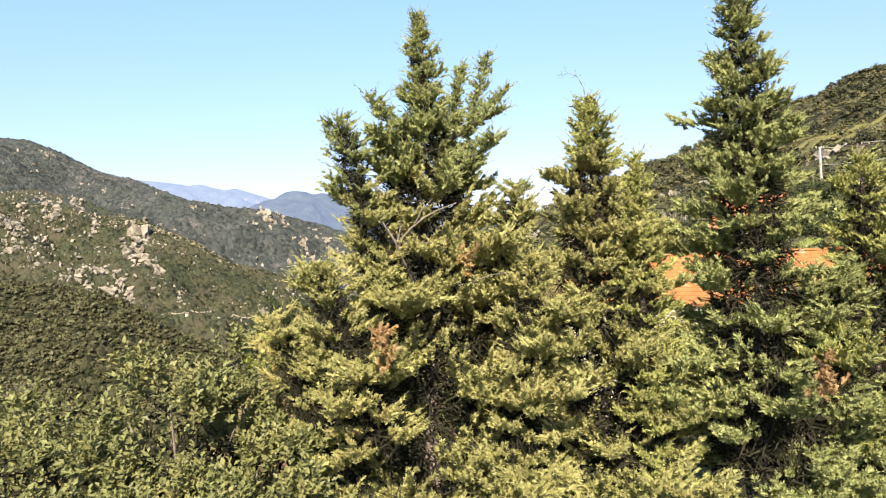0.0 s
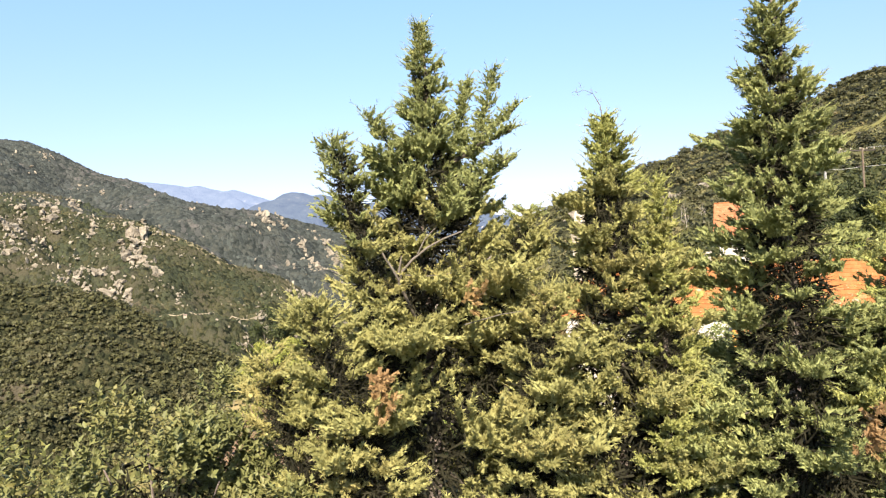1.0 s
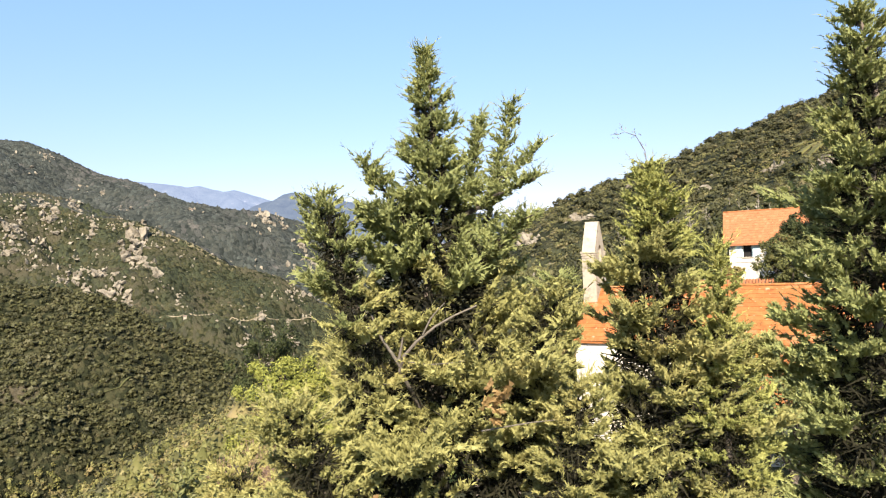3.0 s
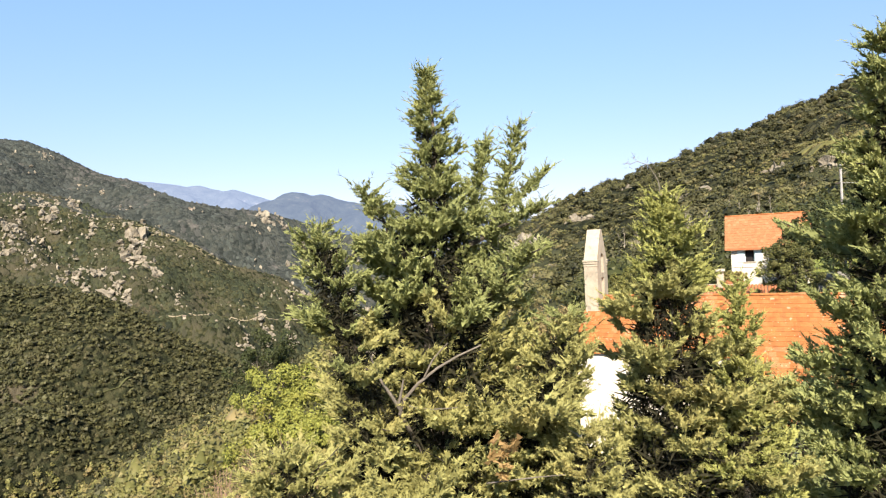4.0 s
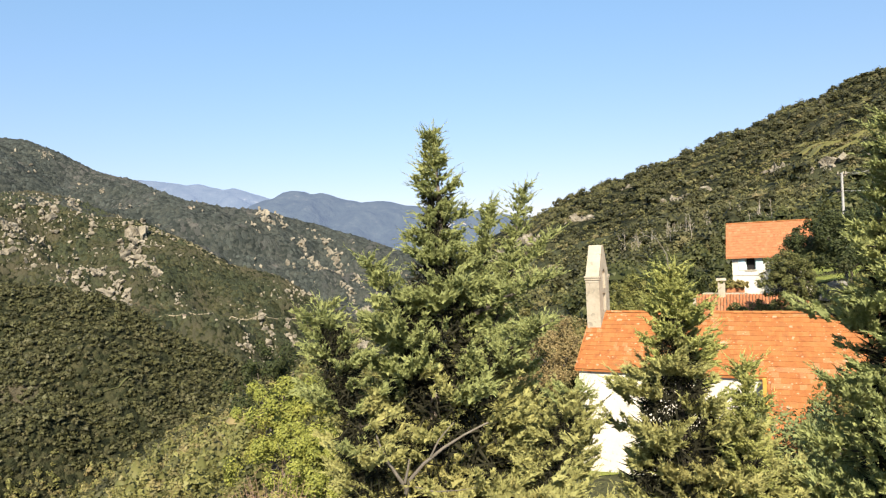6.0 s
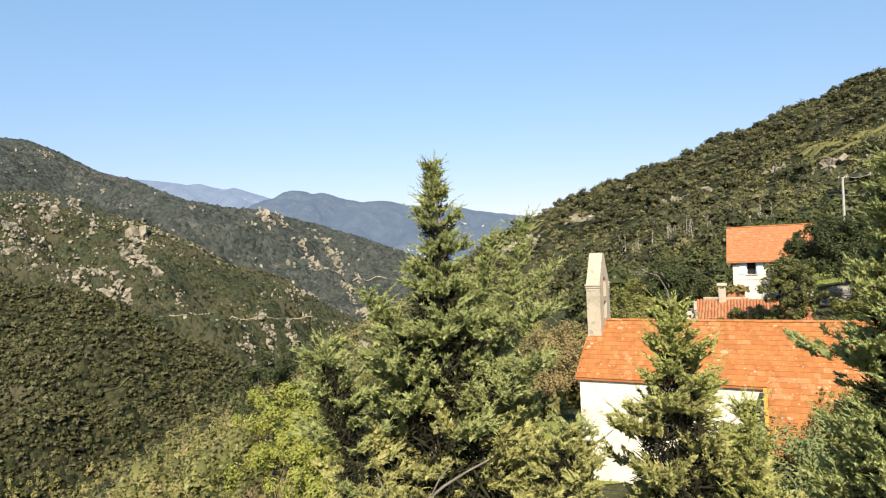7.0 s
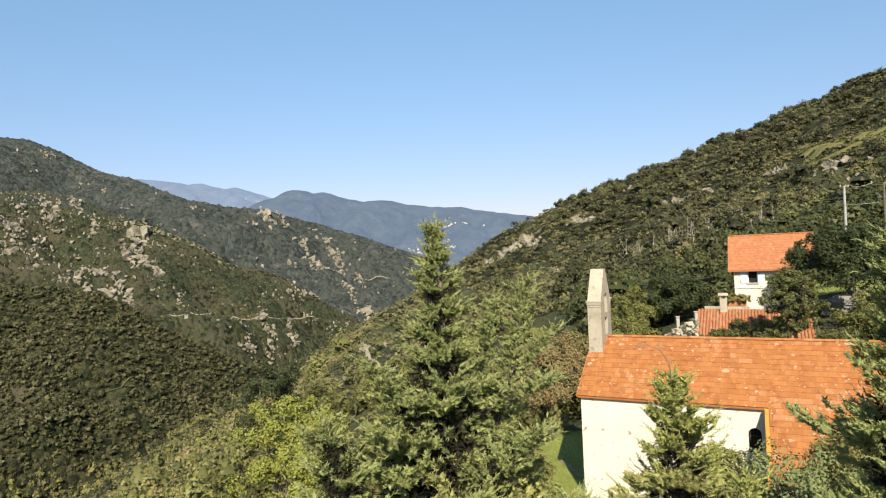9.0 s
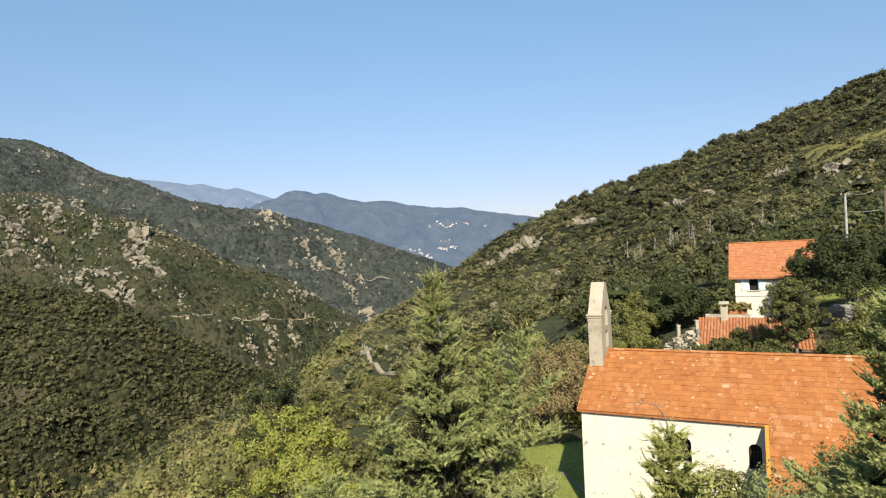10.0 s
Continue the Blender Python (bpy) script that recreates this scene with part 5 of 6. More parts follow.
woods("scrub_woods", "dark forest on the opposite slope", 14000, (-480, -60), (300, 600), 3.6, 43, SCRUB_DARK, 18, lambda x, y: slope(x, y) & ~young_zone(x, y), 1.45, 0.75, 1)
woods("scrub_woods", "olive undergrowth on the opposite slope", 5600, (-480, -60), (300, 600), 2.5, 48, FOREST_OLIVE, 12, lambda x, y: slope(x, y) & ((bumpy(x, y, 90, 63) + (430 - y) / 90 > 0) | (bumpy(x, y, 26, 95) > 0.6)), 1.15, 0.8, 1)
woods("scrub_woods", "scrub on the rocky hill across the valley", 21000, (-720, 60), (600, 900), 2.1, 44, SCRUB, 0, lambda x, y: patchy(60, 65, -1.4)(x, y) & ~dry_crest(x, y), 1.5, 1.0, 1)
woods("scrub_woods", "straw-brown brush along the crest of the rocky hill", 1500, (-480, -220), (800, 880), 1.3, 71, CREST_BRUSH, 0, dry_crest, 1.0, 0.8, 1)
woods("scrub_woods", "low heath along the spur", 620, (-42, 6), (58, 128), 0.9, 58, WOOD_MID, 50, site, 0.28, 0.7, 2)
woods("scrub_woods", "dark oaks above the house", 46, (35, 66), (60, 92), 2.9, 59, WOOD_OAK, 400, site, 0.38, 1, 7)
YOUNG = leaf_material("young_wood_leaf", (0.061, 0.068, 0.023), (0.201, 0.194, 0.063), (0.231, 0.183, 0.083), 0.12, 0.08, 0.2, 0.55, True)
woods("scrub_woods", "yellow-green young wood on the slope below", 700, (-130, -30), (75, 210), 2.4, 55, YOUNG, 120, in_view, 0.5, 1.3, 5)
woods("scrub_woods", "dark scrub lower down the slope", 600, (-220, -60), (150, 400), 3.0, 56, SCRUB_DARK, 44, in_view, 1.0, 1, 3)
woods("scrub_woods", "yellow-green young wood at the foot of the opposite slope", 2600, (-330, -130), (300, 520), 2.6, 60, YOUNG, 34, lambda x, y: in_view(x, y) & young_zone(x, y) & (y > 330 + 0.6 * (x + 274)), 0.95, 1.4, 2)
MEADOW = leaf_material("meadow_blade", (0.085, 0.088, 0.03), (0.17, 0.16, 0.06), (0.2, 0.16, 0.08), 0.12, 0.2, 0.3, 0.7, True)
woods("meadow_grass", "dry tufted grass over the terraces", 4200, (140, 206), (226, 300), 0.7, 57, MEADOW, 5, lambda x, y: ~off_terraces(x, y), 0.6, 0.4, 1)
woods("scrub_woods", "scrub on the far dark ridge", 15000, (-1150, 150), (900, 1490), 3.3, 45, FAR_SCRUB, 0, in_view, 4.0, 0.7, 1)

# ---- bare saplings on the hillside above the house ----
def bare_sapling(x, y, h, seed):
    rng = np.random.RandomState(seed)
    t = tagged(new("bare_tree"), "leafless pale-stemmed sapling on the hillside", "tree", "bare saplings")
    t.location = (x, y, float(height(x, y)) - 0.2)
    lean = rng.normal(0, 0.06, 2) * h
    top = np.array([lean[0], lean[1], h])
    leaf_part("trunk", tube_tris([np.zeros(3), top * 0.5 + rng.normal(0, 0.08, 3), top], [0.08, 0.055, 0.02], 5), PALE_BARK, t)
    for k in range(7):
        a, q = rng.uniform(0, 6.283), rng.uniform(0.3, 0.9)
        end = top * q + np.array([math.cos(a), math.sin(a), 1.6]) * h * 0.17 * (1.2 - q)
        leaf_part("bough", tube_tris([top * q, end], [0.045, 0.015], 4), PALE_BARK, t)


PALE_BARK = rough_material("pale_bark", [(0.3, (0.22, 0.19, 0.15)), (0.7, (0.38, 0.34, 0.28))], 2, 15, 0.9)
rng_b = np.random.RandomState(404)
for i in range(34):
    bare_sapling(rng_b.normal(58, 9), rng_b.normal(146, 11), rng_b.uniform(4.0, 8.0), 410 + i)

# ---- rock outcrops ----
def boulder_tris(centre, size, rng, rough=0.32, detail=2):
    """A jagged block: a small sphere split by a few steep planes."""
    bm = bmesh.new()
    bmesh.ops.create_icosphere(bm, subdivisions=detail, radius=1.0)
    v = np.array([p.co[:] for p in bm.verts])
    f = np.array([[p.index for p in q.verts] for q in bm.faces])
    bm.free()
    for _ in range(9):
        n = unit(rng.normal(size=3) * np.array([1, 1, 0.55]))
        d = v @ n - rng.uniform(0.2, 0.7)
        v = v - np.outer(np.clip(d, 0, None), n)
    v = (v + rough * 0.35 * rng.normal(size=v.shape)) * np.array(size)
    a = rng.uniform(0, 6.3)
    c, sn = math.cos(a), math.sin(a)
    v = v @ np.array([[c, sn, 0], [-sn, c, 0], [0, 0, 1]])
    return (v + np.array(centre))[f]


def outcrop(x, y, w, h, seed):
    """A broken rib of weathered blocks running down the slope."""
    rng = np.random.RandomState(seed)
    rock = tagged(new("rock_outcrop"), "pale weathered granite outcrop among the scrub", "rock", "outcrops")
    z0 = float(height(x, y))
    rock.location = (x, y, z0)
    big = min(w, h)
    lean = rng.uniform(-0.8, -0.2)
    for k in range(int(12 + min(26, w * h / 20))):
        t = rng.normal(0, 0.5)
        px = x + t * h * lean + rng.normal(0, w * 0.22)
        py = y + t * h * 1.1
        r = big * rng.uniform(0.06, 0.19) * (1.9 if k < 4 else 1.0) + 0.6
        tri = boulder_tris((px - x, py - y, float(height(px, py)) - z0 + r * 0.2), (r * rng.uniform(0.8, 1.7), r * 1.1, r * rng.uniform(0.7, 1.3)), rng, 0.32, 2 if r > 2.5 else 1)
        leaf_part("boulder", tri, ROCK, rock)
    return rock


BEYOND = [(-208, 967, 21, 12), (-258, 1239, 55, 25), (-225, 1311, 22, 61), (-255, 1367, 30, 46), (-299, 1326, 17, 32), (-381, 1343, 35, 45), (-356, 1376, 23, 36), (-179, 1178, 20, 31), (-134, 1049, 25, 27), (-168, 1242, 14, 23), (-904, 1410, 32, 13), (-733, 1332, 15, 10)]
for i, (x, y, w, h) in enumerate(ACROSS + BEYOND + HERE):
    outcrop(x, y, w, h, 300 + i)


def scattered_rocks(n, xr, yr, size, seed, level):
    rng = np.random.RandomState(seed)
    x, y = rng.uniform(*xr, n), rng.uniform(*yr, n)
    ok = patchy(120, seed, level)(x, y)
    tri = []
    for px, py in zip(x[ok], y[ok]):
        r = size * rng.lognormal(0, 0.4)
        tri.append(boulder_tris((px, py, float(height(px, py)) + r * 0.5), (r * rng.uniform(0.8, 1.6), r, r * rng.uniform(0.7, 1.5)), rng, 0.4, 1))
    ob = new("scattered_rock", triangle_mesh("scattered_rock", np.concatenate(tri), ROCK))
    return tagged(ob, "small pale rocks scattered through the scrub", "rocks", kind="stuff")


scattered_rocks(2600, (-700, -120), (640, 880), 1.6, 71, 0.25)
scattered_rocks(420, (-640, -430), (690, 850), 1.8, 79, -0.3)
scattered_rocks(1100, (-1000, -60), (950, 1400), 3.2, 73, 0.4)
scattered_rocks(260, (-30, 330), (120, 420), 1.0, 75, 0.5)


# ---- roads and tracks across the slopes ----
def hill_road(name, label, line, width, wall, material):
    """A level strip along the slope with a low retaining face below it."""
    pts = []
    for (x0, y0), (x1, y1) in zip(line, line[1:]):
        for k in np.linspace(0, 1, 12, endpoint=False):
            pts.append((x0 + (x1 - x0) * k, y0 + (y1 - y0) * k))
    pts.append(line[-1])
    bm = bmesh.new()
    prev = None
    for i, (x, y) in enumerate(pts):
        a, b = pts[max(0, i - 1)], pts[min(len(pts) - 1, i + 1)]
        t = Vector((b[0] - a[0], b[1] - a[1], 0)).normalized()
        n = Vector((-t.y, t.x, 0))
        z = float(height(x, y)) + wall * 0.7
        ring = [bm.verts.new((x + n.x * q, y + n.y * q, z + dz)) for q, dz in ((-width / 2, -wall * 1.6), (-width / 2, 0), (width / 2, 0.05), (width / 2, -wall * 1.6))]
        if prev:
            for j in range(3):
                bm.faces.new((prev[j], ring[j], ring[j + 1], prev[j + 1]))
        prev = ring
    ob = part(name, bm, material)
    return tagged(ob, label, "road", kind="structure")


hill_road("road", "mountain road cut into the rocky slope", [(-328, 708), (-300, 708), (-288, 711), (-277, 722), (-276, 750), (-267, 772), (-238, 779), (-224, 784), (-203, 823), (-174, 841)], 2.0, 0.7, TRACK)
hill_road("road", "mountain road cut into the far slope", [(-182, 1234), (-164, 1262), (-141, 1270), (-107, 1272), (-81, 1262), (-61, 1262), (-35, 1232)], 3, 1.0, TRACK)
hill_road("path", "pale dirt track along the spur", SPUR_TRACK, 1.0, 0.4, TRACK)


DRY_GRASS = rough_material("dry_grass", [(0.3, (0.09, 0.092, 0.032)), (0.7, (0.165, 0.155, 0.06))], 0.15, 1.5, 0.95, 0.8, 0.3)
GRASS_TRACK = rough_material("grassy_track", [(0.3, (0.05, 0.055, 0.02)), (0.7, (0.085, 0.088, 0.034))], 0.15, 1.5, 0.95, 0.8, 0.3)
hill_road("path", "grassy track across the opposite slope", FIELD_TRACK, 2.4, 0.25, GRASS_TRACK)
for x0, y0, x1, y1 in ((150, 243, 176, 236), (148, 252, 182, 246), (152, 262, 192, 256), (160, 272, 196, 266), (166, 284, 200, 277)):
    hill_road("terrace", "dry grassy terrace step on the hillside", [(x0, y0), ((x0 + x1) / 2, (y0 + y1) / 2 + 2), (x1, y1)], 5, 1.2, DRY_GRASS)


# ---- far-off houses ----
WHITEWASH = rough_material("whitewash", [(0.3, (0.4, 0.38, 0.35)), (0.7, (0.62, 0.6, 0.56))], 0.05, 0.4)
FAR_ROOF = rough_material("dull_roof", [(0.3, (0.2, 0.15, 0.12)), (0.7, (0.3, 0.23, 0.19))], 0.05, 0.3)

def far_house(x, y, z, w, d, h, turn, coat):
    hse = tagged(new("far_house"), "small pale house far down the valley", "house", "far village")
    hse.matrix_world = pose(x, y, z, 0, 0, turn)
    part("wall", box((-w / 2, -d / 2, -4), (w / 2, d / 2, h)), coat, hse)
    part("roof", prism([(-d / 2 - 0.4, h), (d / 2 + 0.4, h), (0, h + d * 0.28)], -w / 2 - 0.4, w / 2 + 0.4, "yz"), FAR_ROOF, hse)
    for k in (-0.28, 0.05, 0.3):
        part("window", box((k * w - 0.5, -d / 2 - 0.06, h * 0.45), (k * w + 0.5, -d / 2 - 0.01, h * 0.75)), DARK, hse)
    return hse


rng_v = np.random.RandomState(5)
for cx, cy, n, sx, sy in ((22, 3096, 20, 26, 5), (124, 3128, 5, 8, 4), (-61, 3077, 2, 5, 4), (200, 3160, 3, 25, 8), (25, 2990, 7, 22, 8), (40, 2860, 12, 24, 14), (-10, 2740, 7, 16, 8), (-113, 2692, 7, 14, 6), (-66, 2676, 6, 10, 5), (-143, 2706, 4, 6, 4)):
    for _ in range(n):
        x, y = rng_v.normal(cx, sx), rng_v.normal(cy, sy)
        far_house(x, y, float(far_height(np.array(x), np.array(y))), rng_v.uniform(4, 8), rng_v.uniform(4, 6), rng_v.uniform(2.2, 3.8), rng_v.uniform(-30, 30), WHITEWASH)
far_house(-297, 704, float(height(-297, 704)) + 0.2, 3.4, 3, 1.6, 10, STONE)
far_house(-507, 1250, float(height(-507, 1250)) + 0.5, 6, 5, 1.8, -5, STONE)

# ---- lawn beside the chapel ----
def lawn(x0, x1, y0, y1, label, blades):
    xs, ys = np.linspace(x0, x1, 24), np.linspace(y0, y1, 26)
    x, y = np.meshgrid(xs, ys)
    v = np.stack([x, y, height(x, y) + 0.05], -1)
    n, m = x.shape
    idx = np.arange(n * m).reshape(n, m)
    quads = np.stack([idx[:-1, :-1], idx[:-1, 1:], idx[1:, 1:], idx[1:, :-1]], -1).reshape(-1, 4)
    me = bpy.data.meshes.new("lawn")
    me.from_pydata(v.reshape(-1, 3).tolist(), [], quads.tolist())
    me.materials.append(LAWN)
    tagged(new("lawn", me), label, "lawn", kind="structure")
    rng = np.random.RandomState(81)
    k = blades
    gx, gy = rng.uniform(x0, x1, k), rng.uniform(y0, y1, k)
    p = np.stack([gx, gy, height(gx, gy) + 0.04], 1)
    w = unit(np.stack([rng.normal(0, 0.4, k), rng.normal(0, 0.4, k), np.ones(k)], 1))
    tri = slender(p, w, rng.uniform(0.06, 0.16, k), np.full(k, 0.03), rng)
    ob = new("grass", triangle_mesh("grass", tri, LIME))
    tagged(ob, "short bright grass blades of the lawn", "grass", kind="stuff")


lawn(-1.5, 9.5, 31.0, 43.5, "mown green grass beside the chapel", 16000)
lawn(34.5, 42.5, 60.5, 71.0, "sunlit grass clearing beyond the big oak", 4000)
bm = bmesh.new()
for k in range(9):
    t = k / 9
    x, y = 6.0 + 0.6 * t, 37.6 - 3.4 * t
    add_box(bm, (x - 0.1, y - 0.2, float(height(x, y)) - 0.2), (x + 0.1, y + 0.17, float(height(x, y)) + 0.1))
tagged(part("kerb", bm, ROCK), "low pale stone edging of the chapel path", "kerb", kind="structure")

# ---- yard below the house: rubble wall, posts, gate ----
def yard_wall(x0, y0, x1, y1, h, n, seed):
    """A dry stone wall, stone by stone."""
    rng = np.random.RandomState(seed)
    wall = tagged(new("stone_wall"), "pale dry stone wall along the yard", "wall", "", "structure")
    wall.location = (x0, y0, float(height(x0, y0)))
    z0 = float(height(x0, y0))
    for i in range(n):
        t = (i + 0.5) / n
        x, y = x0 + (x1 - x0) * t, y0 + (y1 - y0) * t
        for j in range(9):
            r = h / 16.5
            tri = boulder_tris((x - x0 + rng.normal(0, 0.04), y - y0 + rng.normal(0, 0.05), float(height(x, y)) - z0 + r + j * h / 9), (r * 1.9, r * 1.4, r * 1.1), rng, 0.3, 1)
            leaf_part("stone", tri, STONE if (i + j) % 3 else ROCK, wall)
    return wall


yard_wall(16.6, 50.2, 19.8, 51.2, 3.9, 9, 141)
for x, y in ((18.9, 53.2), (20.1, 52.4)):
    z = float(height(x, y))
    post = tagged(new("stone_post"), "slim pale post beside the outbuilding", "post", "yard posts")
    post.location = (x, y, z)
    part("shaft", box((-0.13, -0.13, -0.3), (0.13, 0.13, 3.75), 0.02), STONE, post)
    part("cap", box((-0.16, -0.16, 3.75), (0.16, 0.16, 3.84), 0.02), STONE, post)
def big_stone(x, y, r, seed):
    rng = np.random.RandomState(seed)
    ob = leaf_part("boulder", boulder_tris((0, 0, r * 0.45), (r * 1.3, r, r * 0.9), rng, 0.15, 3), GREY_ROCK)
    ob.location = (x, y, float(height(x, y)))
    return tagged(ob, "rounded grey boulder at the edge of the yard", "rock", "yard boulders")


GREY_ROCK = rough_material("grey_rock", [(0.3, (0.1, 0.095, 0.085)), (0.5, (0.2, 0.19, 0.17)), (0.7, (0.3, 0.285, 0.25))], 1.2, 9, 0.9, 0.9, 0.06)
big_stone(32.7, 53.6, 1.15, 67)
big_stone(31.6, 53.9, 0.7, 68)
gate = tagged(new("gate"), "rusty brown slatted gate by the outbuilding", "gate")
gx, gy = 27.6, 48.9
gate.matrix_world = frame_at(gx, gy, float(height(gx, gy)))
for k in range(9):
    part("slat", box((0.15 * k, 0, 0.2), (0.15 * k + 0.09, 0.03, 1.5)), TIMBER, gate)
for z in (0.35, 1.3):
    part("rail", box((0, 0.035, z), (1.35, 0.075, z + 0.08)), TIMBER, gate)
for u in (-0.12, 1.4):
    part("gate_post", box((u, -0.03, -0.3), (u + 0.1, 0.08, 1.7)), IRON, gate)

# ---- pole line by the house ----
POLE = rough_material("weathered_concrete", [(0.3, (0.24, 0.235, 0.22)), (0.7, (0.38, 0.375, 0.35))], 2, 15, 0.9)


def power_pole(x, y, top, arm, r, material, label):
    z0 = float(height(x, y)) - 0.3
    p = tagged(new("power_pole"), label, "pole", "power poles")
    p.location = (x, y, z0)
    h = top - z0
    leaf_part("shaft", tube_tris([(0, 0, 0), (0, 0, h * 0.5), (0, 0, h)], [r * 1.4, r * 1.2, r], 8), material, p)
    part("crossarm", box((-arm, -0.06, h - 0.25), (arm, 0.06, h - 0.15)), IRON, p)
    for a in (-arm + 0.1, 0.35 * arm, arm - 0.1):
        part("insulator", box((a - 0.05, -0.05, h - 0.12), (a + 0.05, 0.05, h + 0.1), 0.02), STONE, p)
    part("bracket", box((-0.55, -0.05, h - 1.75), (0.2, 0.05, h - 1.65)), IRON, p)
    return p


power_pole(36.3, 58.0, 18.95, 0.45, 0.1, POLE, "pale concrete power pole with short brackets")
power_pole(39.9, 58.0, 19.15, 1.2, 0.08, TIMBER, "thin wooden power pole with a wide crossarm")


def wire(a, b, sag):
    t = np.linspace(0, 1, 14)
    line = np.array(a) + (np.array(b) - np.array(a)) * t[:, None]
    line[:, 2] -= sag * 4 * t * (1 - t)
    ob = new("power_wire", triangle_mesh("power_wire", tube_tris(line, np.full(14, 0.02), 4), POLE))
    tagged(ob, "thin overhead wire between the poles", "wire", "power wires")


wire((36.6, 58, 19.0), (39.0, 58, 19.2), 0.25)
wire((36.4, 58, 17.3), (39.6, 58, 17.4), 0.1)
wire((39.6, 58, 17.4), (70, 61, 22.0), 0.8)
wire((40.5, 58, 19.2), (70, 60, 24.0), 0.8)

# ---- roof tiles ----
def tile_mesh(w, length, rise, thick=0.012):
    """One interlocking tile: x across, y up the slope, rolled edges, a lip at its foot."""
    prof = [(0.0, 0.0), (0.2, 0.5 * rise), (0.4, 0.2 * rise), (0.6, 0.2 * rise), (0.8, 0.5 * rise), (1.05, 0.0)]
    v, f = [], []
    for px, pz in prof:
        v += [(px * w, 0, pz - thick), (px * w, 0, pz + 0.005), (px * w, length, pz - 0.012)]
    for i in range(len(prof) - 1):
        a, b = 3 * i, 3 * i + 3
        f += [(a, b, b + 1, a + 1), (a + 1, b + 1, b + 2, a + 2)]
    return np.array(v), f


TW, TL = 0.255, 0.335
tv, tf = tile_mesh(TW, TL + 0.05, 0.004)
tile_shared = bpy.data.meshes.new("tile")
tile_shared.from_pydata(tv.tolist(), [], tf)
tile_shared.materials.append(TILE)
ROOF_TILT = math.atan(PITCH)


def tile_pose(u, v, rng):
    return Matrix.Translation((u, v, roof_z(v) - 0.02)) @ Matrix.Rotation(ROOF_TILT + rng.normal(0, 0.006), 4, "X") @ Matrix.Rotation(rng.normal(0, 0.006), 4, "Z") @ Matrix.Translation((0, 0, rng.uniform(0, 0.004)))


def joined_tiles(name, poses, parent, verts, faces, material, label=""):
    allv, allf = [], []
    for i, m in enumerate(poses):
        mm = np.array(m)
        allv.append(verts @ mm[:3, :3].T + mm[:3, 3])
        allf += [tuple(q + i * len(verts) for q in face) for face in faces]
    me = bpy.data.meshes.new(name)
    me.from_pydata(np.concatenate(allv).tolist(), [], allf)
    me.materials.append(material)
    ob = new(name, me)
    ob.parent = parent
    return tagged(ob, label, kind="stuff")


rng_t = np.random.RandomState(91)
step = TL * math.cos(ROOF_TILT)
nave_poses, aisle_poses = [], []
for j in range(int((WIDE / 2 + 0.28) / step) + 1):
    for i in range(int((NAVE + 0.3) / TW)):
        v = -0.17 + j * step
        if v < WIDE / 2 - 0.12:
            nave_poses.append(tile_pose(-0.13 + (i + 0.5 * (j % 2)) * TW + rng_t.normal(0, 0.006), v, rng_t))
for j in range(int((AISLE - 0.25) / step) + 1):
    for i in range(int((NAVE + 0.15 - BREAK) / TW)):
        v = -0.17 - (j + 1) * step
        if v > -AISLE - 0.2:
            aisle_poses.append(tile_pose(BREAK + (i + 0.5 * (j % 2)) * TW + rng_t.normal(0, 0.006), v, rng_t))
joined_tiles("roof_tiling", nave_poses, church, tv, tf, TILE, "courses of orange clay tiles spotted with lichen")
for m in aisle_poses[:300]:
    t_ob = new("roof_tile", tile_shared)
    t_ob.parent = church
    t_ob.matrix_basis = m
part("verge", prism([(-AISLE - 0.05, roof_z(-AISLE - 0.05) + 0.03), (-0.27, roof_z(-0.27) + 0.03), (-0.27, roof_z(-0.27) - 0.25), (-AISLE - 0.05, roof_z(-AISLE - 0.05) - 0.25)], BREAK - 0.16, BREAK - 0.01, "yz"), TILE_LICHEN, church, "verge tiles covered in yellow lichen")


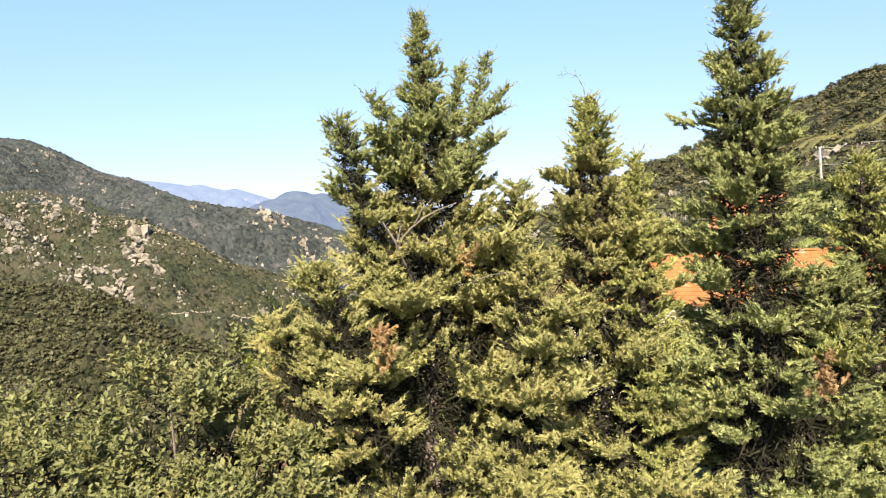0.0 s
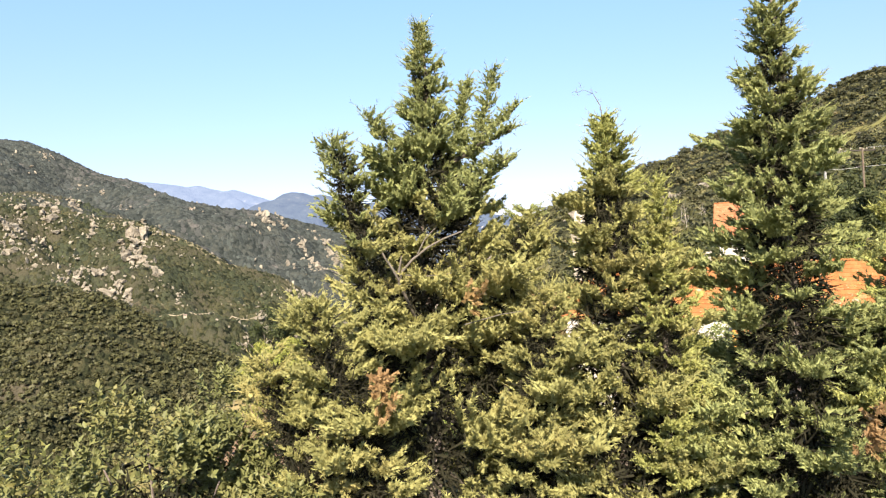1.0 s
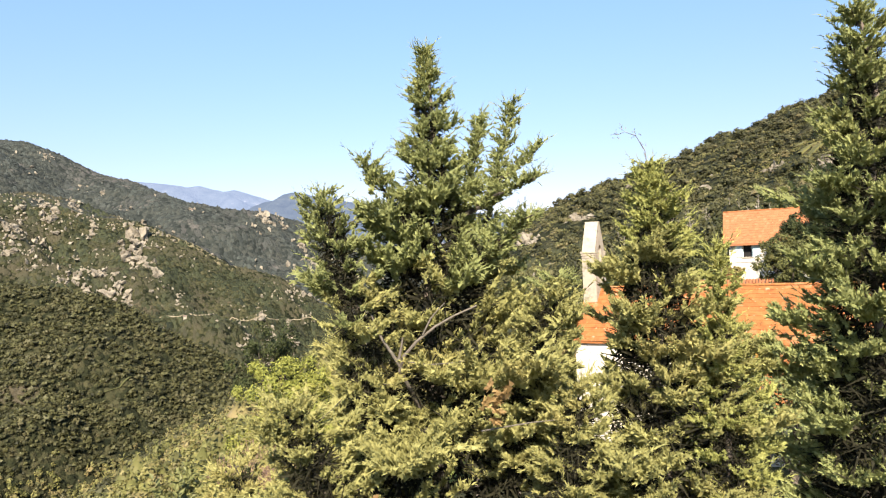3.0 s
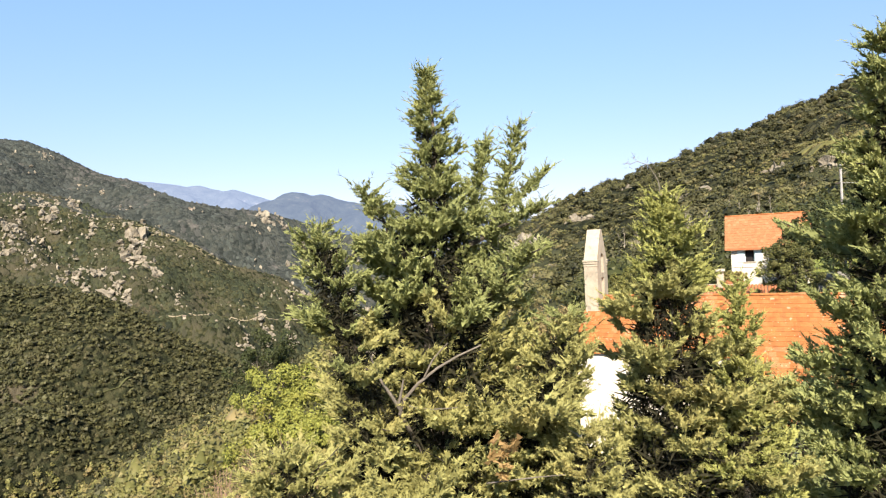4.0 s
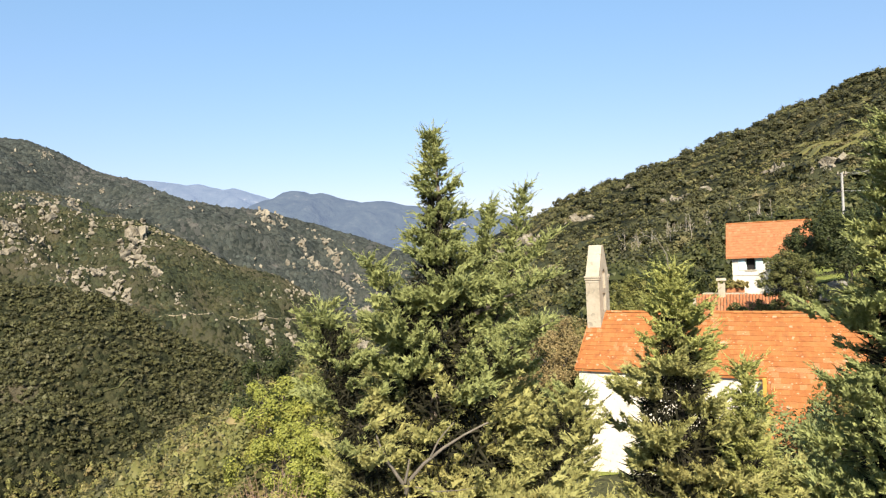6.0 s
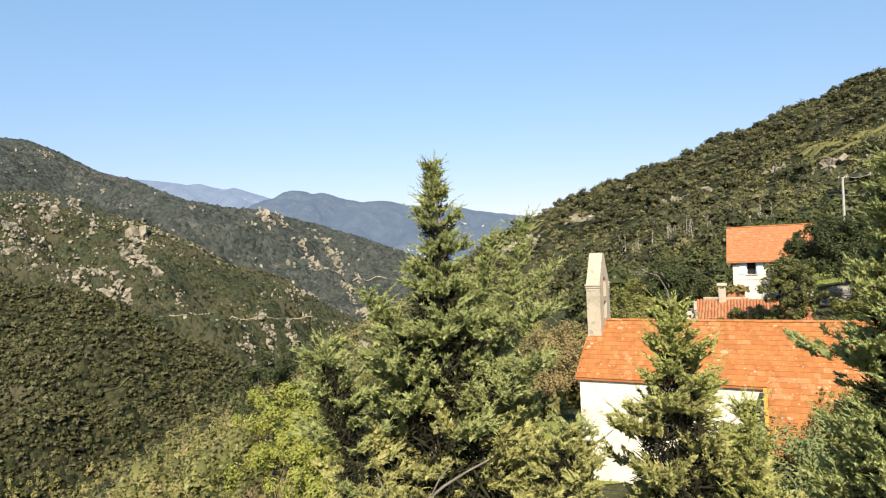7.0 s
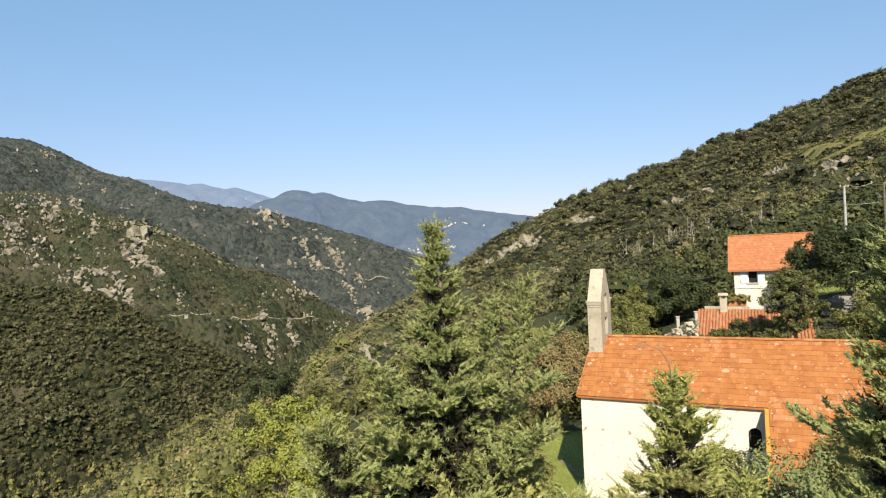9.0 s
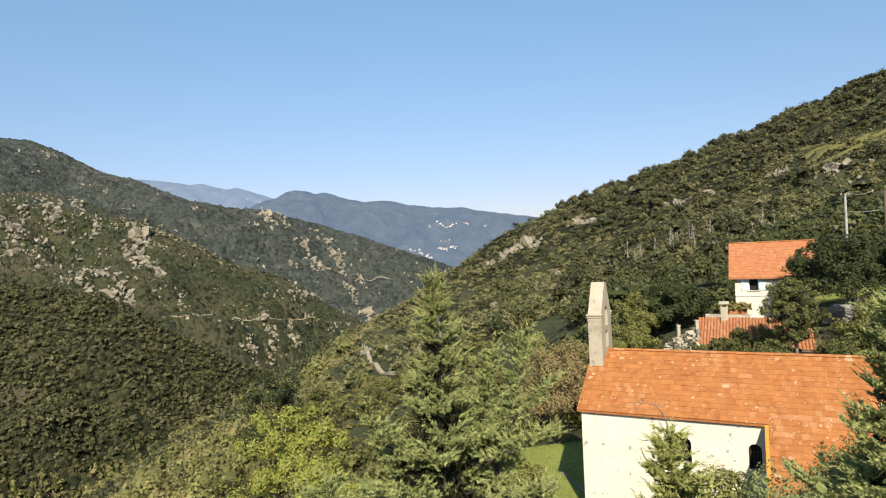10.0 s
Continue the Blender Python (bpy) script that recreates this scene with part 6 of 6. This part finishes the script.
def barrel(r, length, segs=6, taper=0.85):
    v, f = [], []
    for k in range(segs + 1):
        a = math.pi * k / segs
        v += [(r * math.cos(a), 0, r * 0.75 * math.sin(a)), (taper * r * math.cos(a), length, taper * r * 0.75 * math.sin(a))]
    for k in range(segs):
        f.append((2 * k, 2 * k + 2, 2 * k + 3, 2 * k + 1))
    return np.array(v), f


rv, rf = barrel(0.13, 0.44)
ridge_mesh = bpy.data.meshes.new("ridge_tile")
ridge_mesh.from_pydata(rv.tolist(), [], rf)
ridge_mesh.materials.append(TILE)
for i in range(int((NAVE - 0.6) / 0.4)):
    t_ob = new("ridge_tile", ridge_mesh)
    t_ob.parent = church
    t_ob.matrix_basis = Matrix.Translation((0.62 + i * 0.4, WIDE / 2, roof_z(WIDE / 2) - 0.05)) @ Matrix.Rotation(radians(-90), 4, "Z") @ Matrix.Rotation(rng_t.normal(0, 0.02), 4, "X")

# house and outbuilding roofs
sv, sf = tile_mesh(0.25, 0.4, 0.016)
poses = []
h_tilt = math.atan(HP)
for j in range(int((HW / 2 + 0.4) / (0.35 * math.cos(h_tilt)))):
    for i in range(int((HL + 0.85) / 0.25)):
        v = -0.4 + j * 0.35 * math.cos(h_tilt)
        poses.append(Matrix.Translation((-0.5 + 0.25 * i, v, HE + HP * v + 0.03)) @ Matrix.Rotation(h_tilt + rng_t.normal(0, 0.012), 4, "X"))
joined_tiles("roof_tiling", poses, house, sv, sf, TILE_HOUSE)
for i in range(int((HL + 0.8) / 0.4)):
    t_ob = new("ridge_tile", ridge_mesh)
    t_ob.parent = house
    t_ob.matrix_basis = Matrix.Translation((-0.48 + i * 0.4, HW / 2, HE + HP * HW / 2 - 0.02)) @ Matrix.Rotation(radians(-90), 4, "Z")
bv, bf = barrel(0.11, 0.5)
poses = []
s_tilt = math.atan(SP)
for j in range(10):
    for i in range(int((SL + 0.4) / 0.235)):
        v = -0.3 + j * 0.4 * math.cos(s_tilt)
        if v < SW + 0.05:
            poses.append(Matrix.Translation((-0.1 + 0.235 * i + rng_t.normal(0, 0.01), v, SE + SP * v - 0.02)) @ Matrix.Rotation(s_tilt + rng_t.normal(0, 0.02), 4, "X"))
joined_tiles("roof_tiling", poses, shed, bv, bf, TILE_HOUSE, "weathered barrel tiles in rows")
